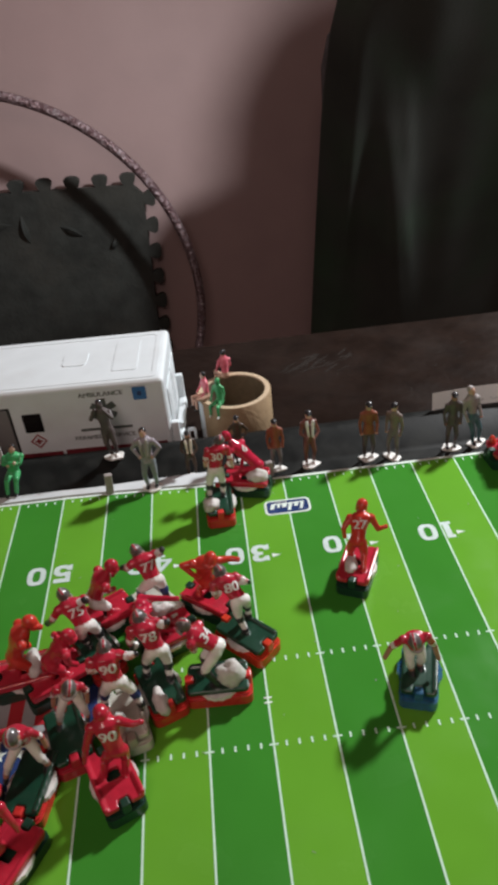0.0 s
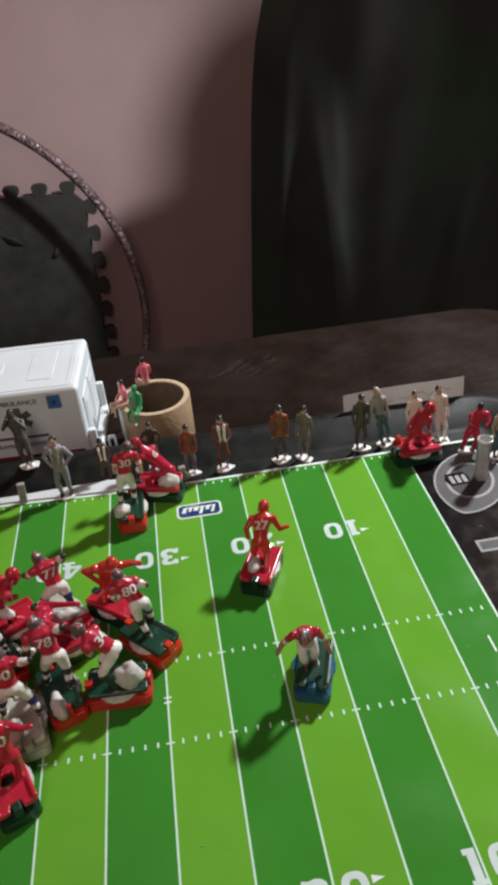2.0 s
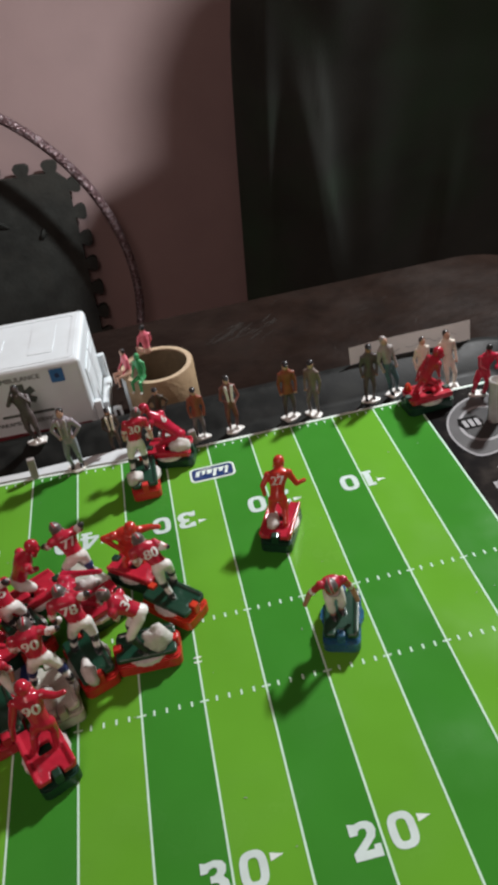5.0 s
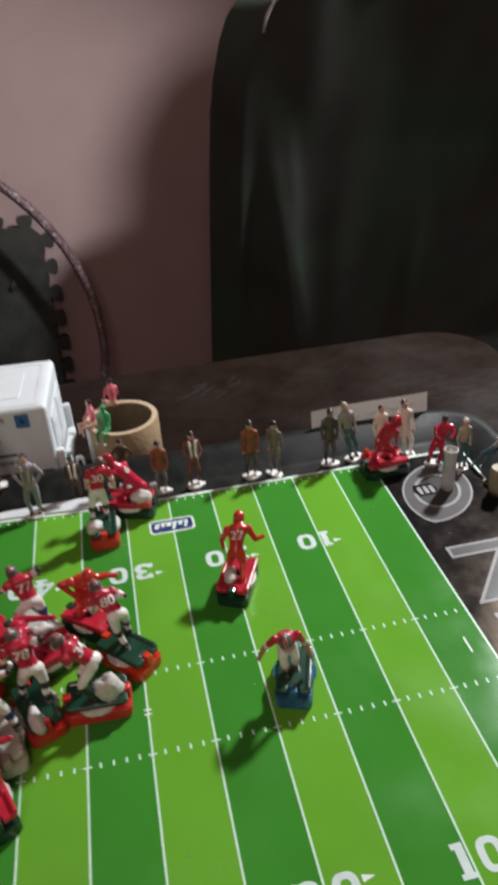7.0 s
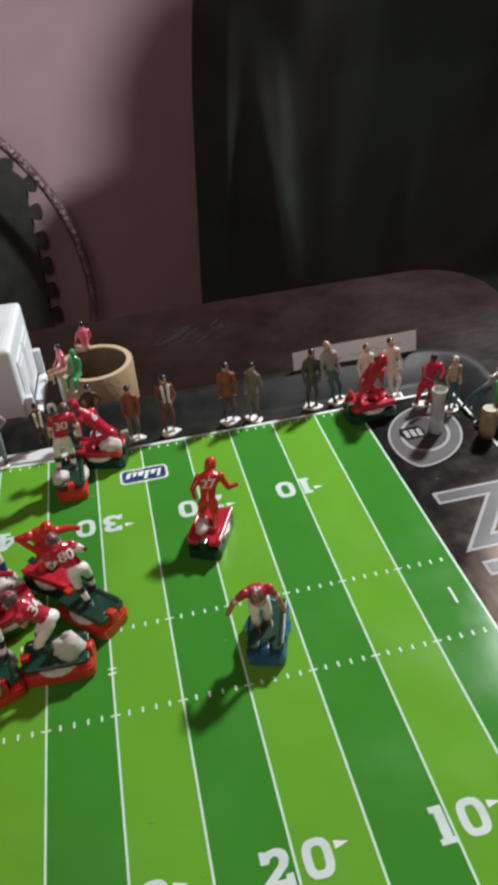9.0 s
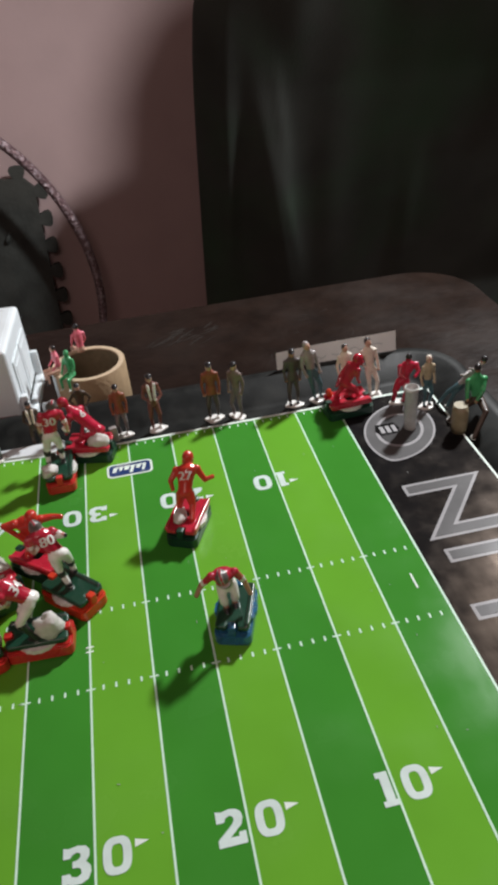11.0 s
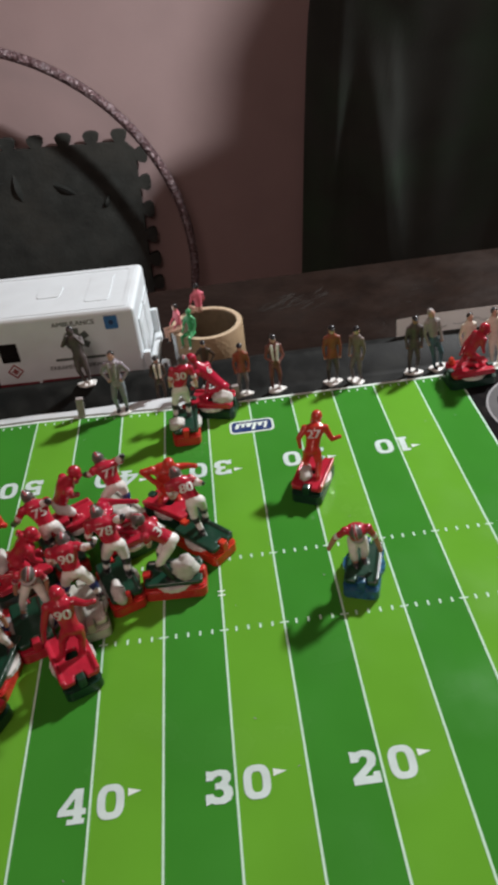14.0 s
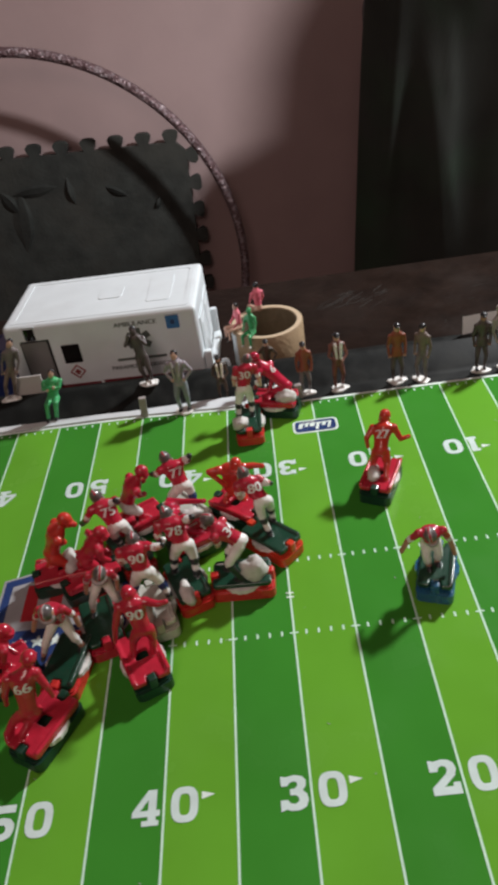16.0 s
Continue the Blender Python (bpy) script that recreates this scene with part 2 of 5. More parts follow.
def prism(bm, outline, z0, z1, mi=0, hole=None):
    """An upright slab from an outline in x and y, or a ring where a hole of as many corners is given."""
    n = len(outline)
    lo = [bm.verts.new((x, y, z0)) for x, y in outline]
    hi = [bm.verts.new((x, y, z1)) for x, y in outline]
    made = [bm.faces.new((lo[i], lo[(i + 1) % n], hi[(i + 1) % n], hi[i])) for i in range(n)]
    if hole:
        lo2 = [bm.verts.new((x, y, z0)) for x, y in hole]
        hi2 = [bm.verts.new((x, y, z1)) for x, y in hole]
        for i in range(n):
            j = (i + 1) % n
            made += [bm.faces.new((lo2[i], hi2[i], hi2[j], lo2[j])), bm.faces.new((hi[i], hi[j], hi2[j], hi2[i])), bm.faces.new((lo[i], lo2[i], lo2[j], lo[j]))]
    else:
        made += [bm.faces.new(hi), bm.faces.new(lo[::-1])]
    for f in made:
        f.material_index = mi
    return bm


def round_rect(x0, y0, x1, y1, r, seg=6):
    pts = []
    for cx, cy, a0 in ((x1 - r, y1 - r, 0), (x0 + r, y1 - r, 90), (x0 + r, y0 + r, 180), (x1 - r, y0 + r, 270)):
        for i in range(seg + 1):
            a = radians(a0 + 90 * i / seg)
            pts.append((cx + r * math.cos(a), cy + r * math.sin(a)))
    return pts


def loft(bm, rings, mi=0, caps=True):
    vs = [[bm.verts.new(p) for p in ring] for ring in rings]
    n = len(vs[0])
    for a, b in zip(vs, vs[1:]):
        for i in range(n):
            bm.faces.new((a[i], a[(i + 1) % n], b[(i + 1) % n], b[i])).material_index = mi
    if caps:
        bm.faces.new(vs[0][::-1]).material_index = mi
        bm.faces.new(vs[-1]).material_index = mi
    return bm


def circle(c, u, v, ru, rv, n):
    return [c + u * (ru * math.cos(2 * math.pi * i / n)) + v * (rv * math.sin(2 * math.pi * i / n)) for i in range(n)]


def limb(bm, p0, p1, r0, r1, mi=0, n=9):
    p0, p1 = Vector(p0), Vector(p1)
    d = (p1 - p0).normalized()
    u = d.orthogonal().normalized()
    v = d.cross(u)
    rings = []
    for k in (-0.92, -0.6, 0.0):
        rings.append(circle(p0 + d * r0 * k, u, v, r0 * math.sqrt(max(1 - k * k, 0.02)), r0 * math.sqrt(max(1 - k * k, 0.02)), n))
    rings.append(circle((p0 + p1) / 2, u, v, (r0 + r1) * 0.52, (r0 + r1) * 0.52, n))
    for k in (0.0, 0.6, 0.92):
        rings.append(circle(p1 + d * r1 * k, u, v, r1 * math.sqrt(max(1 - k * k, 0.02)), r1 * math.sqrt(max(1 - k * k, 0.02)), n))
    return loft(bm, rings, mi)


def ball(bm, c, r, mi=0, turn=None, n=12, rows=8, top=1.0, bottom=-1.0):
    c = Vector(c)
    t = turn or Matrix.Identity(3)
    rings = []
    for k in range(rows + 1):
        s = bottom + (top - bottom) * k / rows
        s = max(min(math.sin(s * math.pi / 2), 0.995), -0.995)
        w = math.sqrt(1 - s * s)
        rings.append([c + t @ Vector((r[0] * w * math.cos(2 * math.pi * i / n), r[1] * w * math.sin(2 * math.pi * i / n), r[2] * s)) for i in range(n)])
    return loft(bm, rings, mi)


def tube(bm, pts, r, mi=0, n=8, closed=False):
    pts = [Vector(p) for p in pts]
    rings = []
    m = len(pts)
    up = None
    for i, p in enumerate(pts):
        a = pts[(i - 1) % m] if closed or i else p
        b = pts[(i + 1) % m] if closed or i < m - 1 else p
        d = (b - a).normalized()
        if up is None:
            up = d.orthogonal().normalized()
        up = (up - d * up.dot(d)).normalized()
        rings.append(circle(p, up, d.cross(up), r, r, n))
    if closed:
        rings.append(rings[0])
        loft(bm, rings, mi, caps=False)
        bmesh.ops.remove_doubles(bm, verts=bm.verts, dist=1e-6)
        return bm
    return loft(bm, rings, mi)


def cylinder(bm, c, r, z0, z1, mi=0, n=32, r1=None, bevel=0.0):
    c = Vector((*c, 0))
    r1 = r if r1 is None else r1
    X, Y, Z = Vector((1, 0, 0)), Vector((0, 1, 0)), Vector((0, 0, 1))
    rings = [circle(c + Z * z0, X, Y, r, r, n)]
    if bevel:
        rings = [circle(c + Z * z0, X, Y, r - bevel, r - bevel, n), circle(c + Z * (z0 + bevel), X, Y, r, r, n), circle(c + Z * (z1 - bevel), X, Y, r1, r1, n), circle(c + Z * z1, X, Y, r1 - bevel, r1 - bevel, n)]
    else:
        rings.append(circle(c + Z * z1, X, Y, r1, r1, n))
    return loft(bm, rings, mi)


LETTERING = {}


def letters(text, size, bold=0.0, depth=0.0):
    """A flat mesh of a text in the built-in font, centred, with its own thickness."""
    key = (text, size, bold, depth)
    if key not in LETTERING:
        cu = bpy.data.curves.new("lettering", "FONT")
        cu.body, cu.size, cu.offset, cu.extrude = text, size, bold, depth
        cu.align_x, cu.align_y, cu.resolution_u = "CENTER", "CENTER", 6
        ob = new("lettering", cu)
        bpy.context.view_layer.update()
        me = bpy.data.meshes.new_from_object(ob.evaluated_get(bpy.context.evaluated_depsgraph_get()))
        bpy.data.objects.remove(ob)
        bpy.data.curves.remove(cu)
        LETTERING[key] = me
    return LETTERING[key]


def add_letters(bm, text, size, m, bold=0.0, mi=0, wide=1.0, depth=0.0):
    me = letters(text, size, bold, depth)
    mx = (min(v.co.x for v in me.vertices) + max(v.co.x for v in me.vertices)) / 2
    my = (min(v.co.y for v in me.vertices) + max(v.co.y for v in me.vertices)) / 2
    vs = [bm.verts.new(m @ Vector(((v.co.x - mx) * wide, v.co.y - my, v.co.z))) for v in me.vertices]
    for p in me.polygons:
        try:
            bm.faces.new([vs[i] for i in p.vertices]).material_index = mi
        except ValueError:
            pass
    return bm


# ---- the room ----
ZT, ZF = -0.035, -0.757


def wall(name, lo, hi, mat, label, category="wall"):
    return tagged(part(name, box(bmesh.new(), lo, hi), mat), label, category, kind="structure")


wall("floor", (-2.6, -2.9, ZF - 0.1), (2.4, YW + 0.15, ZF), FLOOR, "dark floor of the room under the table", "floor")
wall("ceiling", (-2.6, -2.9, 1.65), (2.4, YW + 0.15, 1.75), ROOM, "plain ceiling of the room", "ceiling")
wall("wall_north", (-2.6, YW, ZF), (2.4, YW + 0.15, 1.65), WALL, "dusty pink painted wall behind the table")
wall("wall_south", (-2.6, -2.9, ZF), (2.4, -2.75, 1.65), ROOM, "plain wall of the room")
wall("wall_west", (-2.75, -2.9, ZF), (-2.6, YW + 0.15, 1.65), ROOM, "plain wall of the room")
wall("wall_east", (2.4, -2.9, ZF), (2.55, YW + 0.15, 1.65), ROOM, "plain wall of the room")


def table():
    t = thing("table", pose(0, 0, ZT), "dark-stained wooden table with rounded corners, scuffed top", "table")
    top = bmesh.new()
    prism(top, round_rect(-0.95, -0.50, 0.19, 0.252, 0.055, 10), -0.028, 0.0)
    bmesh.ops.bevel(top, geom=[e for e in top.edges if all(abs(v.co.z) < 1e-6 for v in e.verts)], offset=0.005, segments=3, affect="EDGES")
    part("tabletop", top, TABLE, t)
    sc = material("worn_wood_scuff", (0.021, 0.0165, 0.0140), 0.6, vary=0.6, scale=500, spec=0.15)
    rnd = random.Random(8)
    smears = [(-0.088, 0.196, 0.034, 0.0020, 33), (-0.080, 0.204, 0.030, 0.0016, 38), (-0.094, 0.190, 0.022, 0.0012, 25), (-0.072, 0.200, 0.026, 0.0013, 44), (-0.050, 0.212, 0.016, 0.0011, 50), (-0.084, 0.188, 0.018, 0.0010, 20), (-0.046, 0.206, 0.010, 0.0008, 48)]
    smears += [(rnd.uniform(-0.10, 0.16), rnd.uniform(0.10, 0.24), rnd.uniform(0.004, 0.014), rnd.uniform(0.0003, 0.0006), rnd.uniform(0, 90)) for k in range(16)]
    smears += [(-0.080 + rnd.gauss(0, 0.018), 0.197 + rnd.gauss(0, 0.009), rnd.uniform(0.006, 0.020), rnd.uniform(0.0005, 0.0016), rnd.gauss(36, 16)) for k in range(22)]
    for k, (x, y, ln, wd, turn) in enumerate(smears):
        edge = [(ln * (i / 12 - 0.5), wd * math.sin(math.pi * i / 12) ** 0.7 * rnd.uniform(0.45, 1.0)) for i in range(13)]
        edge += [(ln * (i / 12 - 0.5), -wd * math.sin(math.pi * i / 12) ** 0.7 * rnd.uniform(0.45, 1.0)) for i in range(11, 0, -1)]
        o = part("scuff", prism(bmesh.new(), edge, 0.0, 0.00005 + 0.000002 * k), sc, t)
        o.matrix_local = Matrix.Translation((x, y, 0.0)) @ pose(0, 0, 0, 0, 0, turn)
    for x in (-0.88, 0.12):
        for y in (-0.43, 0.18):
            ob = part("leg", box(bmesh.new(), (x - 0.025, y - 0.025, ZF - ZT), (x + 0.025, y + 0.025, -0.028), 0.004), TABLE, t)
    part("apron", prism(bmesh.new(), round_rect(-0.90, -0.45, 0.14, 0.20, 0.03), -0.09, -0.028, hole=round_rect(-0.88, -0.43, 0.12, 0.18, 0.02)), TABLE, t)


table()


# ---- the game board ----
U = 0.0254
GOAL, LEFT_GOAL, NEAR = 0.0, -20 * U, -0.300
EPS = 0.00008


def rise(x, y):
    """The pressed sheet bows up a few millimetres towards its far left corner."""
    def swell(k):
        a = max(0, min(1, (k * U - 0.14) / 0.12))
        return a * a * (3 - 2 * a)
    k = math.floor(-x / U)
    part_way = -x / U - k
    return 0.0043 * (swell(k) * (1 - part_way) + swell(k + 1) * part_way) * max(0, min(1, (y + 0.26) / 0.26))


def flat(bm, x0, y0, x1, y1, z, mi=0):
    vs = [bm.verts.new(p) for p in ((x0, y0, z), (x1, y0, z), (x1, y1, z), (x0, y1, z))]
    bm.faces.new(vs).material_index = mi
    return bm


def slab(x0, y0, x1, y1, z0, z1, n=14):
    """A thin plate cut across its length, so that it can bow."""
    return loft(bmesh.new(), [[(x, y0 + (y1 - y0) * i / n, z) for x, z in ((x0, z0), (x1, z0), (x1, z1), (x0, z1))] for i in range(n + 1)])


def strip(x0, y0, x1, y1, z, along="y", n=14):
    """A printed line cut along its length."""
    bm = bmesh.new()
    for i in range(n):
        a, b = i / n, (i + 1) / n
        if along == "y":
            flat(bm, x0, y0 + (y1 - y0) * a, x1, y0 + (y1 - y0) * b, z)
        else:
            flat(bm, x0 + (x1 - x0) * a, y0, x0 + (x1 - x0) * b, y1, z)
    return bm


DIGITS = {}


def block_digit(d):
    """One slab-serif numeral, 9.5 by 12.4 mm, as a printed shape."""
    if d not in DIGITS:
        bm = bmesh.new()
        if d == "0":
            rings = []
            for rx, ry, pw in ((5.0, 6.5, 0.72), (2.0, 3.9, 0.62)):
                rings.append([bm.verts.new((rx * math.copysign(abs(math.cos(q)) ** pw, math.cos(q)), ry * math.copysign(abs(math.sin(q)) ** pw, math.sin(q)), 0)) for q in (2 * math.pi * i / 32 for i in range(32))])
            for i in range(32):
                bm.faces.new((rings[0][i], rings[0][(i + 1) % 32], rings[1][(i + 1) % 32], rings[1][i]))
        shape = {
            "1": [((-2.8, -6.5), (2.7, -6.5), (2.7, -4.4), (1.9, -4.4), (1.9, 6.5), (-2.8, 6.5), (-2.8, 4.3), (-1.5, 4.3), (-1.5, -4.4), (-2.8, -4.4))],
            "2": [((-5, -6.5), (5, -6.5), (5, -2.2), (2.6, -2.2), (2.4, -3.6), (-0.6, -3.6), (3.8, 0.2), (4.7, 2.6), (4.2, 4.8), (2.6, 6.1), (0.2, 6.5), (-2.6, 5.9), (-4.8, 6.5), (-4.8, 2.0), (-2.0, 2.0), (-1.5, 3.4), (0, 4.1), (1.2, 3.5), (1.4, 2.2), (0.6, 0.9), (-5, -3.8))],
            "3": [((-4.6, 6.5), (-2.8, 6.0), (0.4, 6.5), (3.2, 5.9), (4.5, 4.3), (4.4, 2.2), (3.2, 0.6), (4.7, -0.9), (5, -3), (4, -5.4), (1.6, -6.5), (-1.4, -6.4), (-3, -5.8), (-5, -6.5), (-5, -2.4), (-2.4, -2.4), (-1.6, -3.6), (0.2, -4.1), (1.6, -3.2), (1.5, -1.7), (0.4, -0.9), (-1.4, -0.9), (-1.4, 1.4), (0.2, 1.5), (1.3, 2.4), (1.3, 3.6), (0.2, 4.2), (-1.4, 3.7), (-2.2, 2.6), (-4.6, 2.6))],
            "4": [((-5.2, -3.2), (0.6, -3.2), (0.6, -1), (-2.3, -1), (0.6, 2.9), (0.4, 6.5), (-5.2, -1.2)), ((-1.6, -6.5), (4.6, -6.5), (4.6, -4.6), (3.6, -4.6), (3.6, -3.2), (5, -3.2), (5, -1), (3.6, -1), (3.6, 6.5), (0.4, 6.5), (0.6, 2.9), (0.6, -1), (0.6, -3.2), (0.6, -4.6), (-1.6, -4.6))],
            "5": [((-4.4, 6.5), (4.4, 6.5), (4.4, 3.6), (-1.7, 3.6), (-1.7, 1.6), (0.4, 2), (3.2, 1.3), (4.8, -0.6), (5, -2.6), (4.2, -5), (2, -6.3), (-0.8, -6.5), (-2.8, -5.9), (-5, -6.5), (-5, -2.4), (-2.4, -2.4), (-1.6, -3.6), (0.2, -4.1), (1.7, -3.3), (1.9, -2), (1, -0.8), (-0.6, -0.7), (-1.8, -1.3), (-4.4, -1.3))],
        }
        seen = {}
        for face in shape.get(d, ()):
            bm.faces.new([seen.setdefault(p, None) or seen.update({p: bm.verts.new((p[0], p[1], 0))}) or seen[p] for p in face])
        bmesh.ops.scale(bm, vec=(0.00095, 0.00095, 1), verts=bm.verts)
        bmesh.ops.triangulate(bm, faces=list(bm.faces))
        bmesh.ops.recalc_face_normals(bm, faces=list(bm.faces))
        if sum(f.normal.z for f in bm.faces) < 0:
            bmesh.ops.reverse_faces(bm, faces=list(bm.faces))
        me = bpy.data.meshes.new("yard_number")
        bm.to_mesh(me), bm.free()
        me.materials.append(NUMBER)
        DIGITS[d] = me
    return DIGITS[d]


def board():
    b = thing("game_board", pose(0, 0, 0), "tabletop football game board with striped green printed field and black frame", "game board")
    # black tray: flat ledge round the field, then a sloping kerb
    X0, X1, Y0, Y1 = LEFT_GOAL - 0.088, 0.088, NEAR - 0.044, 0.044
    rings = []
    for inset, z in ((0.004, ZT), (0.0, ZT + 0.004), (0.0, 0.0045), (0.003, 0.0075), (0.010, 0.0075), (0.025, -0.0024), (0.028, -0.0037)):
        rings.append([Vector((x, y, z)) for x, y in round_rect(X0 + inset, Y0 + inset, X1 - inset, Y1 - inset, max(0.036 - inset, 0.004), 10)])
    part("frame", loft(bmesh.new(), rings), BLACK_PLASTIC, b, "black plastic frame with sloping kerb", smooth=True)
    # printed sheet
    for i in range(20):
        x1 = GOAL - i * U
        part("green_stripe", slab(x1 - U, NEAR, x1, 0.0, -0.0036, 0.0), GREEN_D if i % 2 == 0 else GREEN_L, b)
    for x0, x1 in ((GOAL, 0.0585), (LEFT_GOAL - 0.0585, LEFT_GOAL)):
        part("end_zone", slab(x0, NEAR, x1, 0.0, -0.0036, 0.0), BLACK_PRINT, b, "glossy black printed end zone")
    w = 0.00042
    for i in range(21):
        x = GOAL - i * U
        ww = w if 0 < i < 20 else w * 1.2
        part("yard_line", strip(x - ww, NEAR, x + ww, -0.0002, EPS), THIN_LINE, b)
    for y in (0.0, NEAR):
        part("side_line", strip(LEFT_GOAL - 0.06, y - 0.0008, 0.06, y + 0.0011, EPS * 2, "x", 50), LINE, b)
    for x in (0.0590, LEFT_GOAL - 0.0590):
        part("end_line", flat(bmesh.new(), x - 0.0006, NEAR, x + 0.0006, 0.0, EPS * 2), LINE, b)
    shapes = {}
    for nm, bm in (("hash_mark", flat(bmesh.new(), -0.00042, -0.00122, 0.00042, 0.00122, EPS)), ("hash_bar", flat(bmesh.new(), -0.0018, -0.0004, 0.0018, 0.0004, EPS * 1.5)), ("edge_tick", flat(bmesh.new(), -0.00042, -0.0011, 0.00042, 0.0011, EPS))):
        me = bpy.data.meshes.new(nm)
        bm.to_mesh(me), bm.free()
        me.materials.append(THIN_LINE)
        shapes[nm] = me
    for i in range(1, 100):
        x = GOAL - i * U / 5
        for y in (-0.1295, -0.1705):
            nm = "hash_mark" if i % 5 else "hash_bar"
            ob = new(nm, shapes[nm])
            ob.parent, ob.location = b, (x, y, 0)
        if i % 5:
            for y in (-0.0031, NEAR + 0.0031):
                ob = new("edge_tick", shapes["edge_tick"])
                ob.parent, ob.location = b, (x, y, 0)
    for x in (-0.0090, LEFT_GOAL + 0.0090):
        part("conversion_mark", flat(bmesh.new(), x - 0.00045, -0.1545, x + 0.00045, -0.1455, EPS), LINE, b)
    for x in (-6 * U, -14 * U):
        part("spot_mark", flat(flat(bmesh.new(), x - 0.0016, -0.1516, x + 0.0016, -0.1508, EPS * 1.5), x - 0.0016, -0.1492, x + 0.0016, -0.1484, EPS * 1.5), LINE, b)
    # yard numbers with their arrows
    for k, digits in ((2, "10"), (4, "20"), (6, "30"), (8, "40"), (10, "50"), (12, "40"), (14, "30"), (16, "20"), (18, "10")):
        x = GOAL - k * U
        side = 1 if k < 10 else -1
        for y, turn in ((-0.0615, 180), (-0.2375, 0)):
            g = 1 if turn == 0 else -1
            places = (-0.0028, 0.0077) if digits == "10" else (-0.0060, 0.0072)
            for j, d in enumerate(digits):
                ob = new("yard_number", block_digit(d))
                ob.parent, ob.matrix_local = b, Matrix.Translation((x + places[j] * g, y, EPS * 1.5)) @ pose(0, 0, 0, 0, 0, turn)
            if k != 10:
                # the arrow follows the outer edge of the number
                first = side * g < 0
                edge = (places[0] - (0.0029 if digits == "10" else 0.0050)) if first else places[1] + 0.0050
                bm = bmesh.new()
                back = x + edge * g + side * 0.0009
                tip = back + side * 0.0047
                bm.faces.new([bm.verts.new(p) for p in ((tip, y + 0.0026 * g, EPS * 1.5), (back, y + 0.0040 * g, EPS * 1.5), (back, y + 0.0012 * g, EPS * 1.5))])
                part("yard_arrow", bm, LINE, b)
    # maker's plaque on the field, drawn as plain shapes
    px, py = -0.1275, -0.0265
    pl = [(px + x, py + y) for x, y in round_rect(-0.0128, -0.0062, 0.0128, 0.0062, 0.003)]
    plaque = part("plaque", prism(bmesh.new(), pl, 0.0, EPS * 2), LINE, b, "blue plaque with pale border")
    part("plaque_field", prism(bmesh.new(), [(px + x, py + y) for x, y in round_rect(-0.0116, -0.0051, 0.0116, 0.0051, 0.0024)], EPS * 2, EPS * 3), BLUE_PRINT, plaque)
    # slanting strokes of unequal height joined by a thin line
    for i, (tall, wide) in enumerate(((0.0062, 0.0008), (0.0036, 0.0011), (0.0066, 0.0009), (0.0036, 0.0013), (0.0036, 0.0008), (0.0046, 0.0011))):
        a = px + 0.0088 - i * 0.0033
        sc = prism(bmesh.new(), [(a - wide, py + 0.0030), (a + wide, py + 0.0030), (a + wide - tall * 0.25, py + 0.0030 - tall), (a - wide - tall * 0.25, py + 0.0030 - tall)], EPS * 3, EPS * 3.6)
        part("script_stroke", sc, LINE, plaque)
    part("script_stroke", flat(bmesh.new(), px - 0.0078, py + 0.0019, px + 0.0088, py + 0.0028, EPS * 3.4), LINE, plaque)
    part("script_stroke", flat(bmesh.new(), px - 0.0070, py + 0.0036, px + 0.0002, py + 0.0045, EPS * 3.5), GREY_LIGHT, plaque)
    # shield at midfield; its white is greyed to hold the shade lying on it
    cx, cy = LEFT_GOAL / 2, -0.150
    sh = [(-0.030, 0.026), (-0.012, 0.030), (0.0, 0.0265), (0.012, 0.030), (0.030, 0.026), (0.030, -0.006), (0.022, -0.020), (0.0, -0.033), (-0.022, -0.020), (-0.030, -0.006)]
    for s, mat, k in ((1.04, GREY_LIGHT, 4), (1.0, BLUE_PRINT, 5), (0.87, GREY_LIGHT, 6)):
        part("shield", prism(bmesh.new(), [(cx + x * s, cy + y * s) for x, y in sh], 0.0, EPS * k), mat, b)
    for i in range(4):
        part("shield_bar", prism(bmesh.new(), [(cx - 0.0185 + i * 0.0115, cy + 0.001), (cx - 0.0125 + i * 0.0115, cy + 0.001), (cx - 0.0125 + i * 0.0115, cy + 0.022), (cx - 0.0185 + i * 0.0115, cy + 0.022)], EPS * 5, EPS * 7), RED_PRINT, b)
    part("shield_band", prism(bmesh.new(), [(cx - 0.025, cy - 0.004), (cx - 0.018, cy - 0.018), (cx, cy - 0.028), (cx + 0.018, cy - 0.018), (cx + 0.025, cy - 0.004)], EPS * 5, EPS * 7), BLUE_PRINT, b)
    stars = bmesh.new()
    for i in range(5):
        sx, sy = cx - 0.016 + i * 0.008, cy - 0.011
        prism(stars, [(sx + (0.0036 if q % 2 == 0 else 0.0015) * math.sin(q * math.pi / 5), sy + (0.0036 if q % 2 == 0 else 0.0015) * math.cos(q * math.pi / 5)) for q in range(10)], EPS * 6, EPS * 8)
    part("shield_stars", stars, LINE, b)
    # ball emblem and large letters in the end zone
    ex, ey = 0.0272, -0.0375
    e = Matrix.Translation((ex, ey, 0)) @ pose(0, 0, 0, 0, 0, 62)

    def oval(a, c, n=40, power=1.35):
        out = []
        for i in range(n):
            q = 2 * math.pi * i / n
            co, si = math.cos(q), math.sin(q)
            p = e @ Vector((a * math.copysign(abs(co) ** 1.0, co), c * math.copysign(abs(si) ** power, si), 0))
            out.append((p.x, p.y))
        return out
    emblem = part("ball_emblem", prism(bmesh.new(), oval(0.0305, 0.0200), 0.0, EPS), GREY_LIGHT, b, "grey ball-shaped emblem")
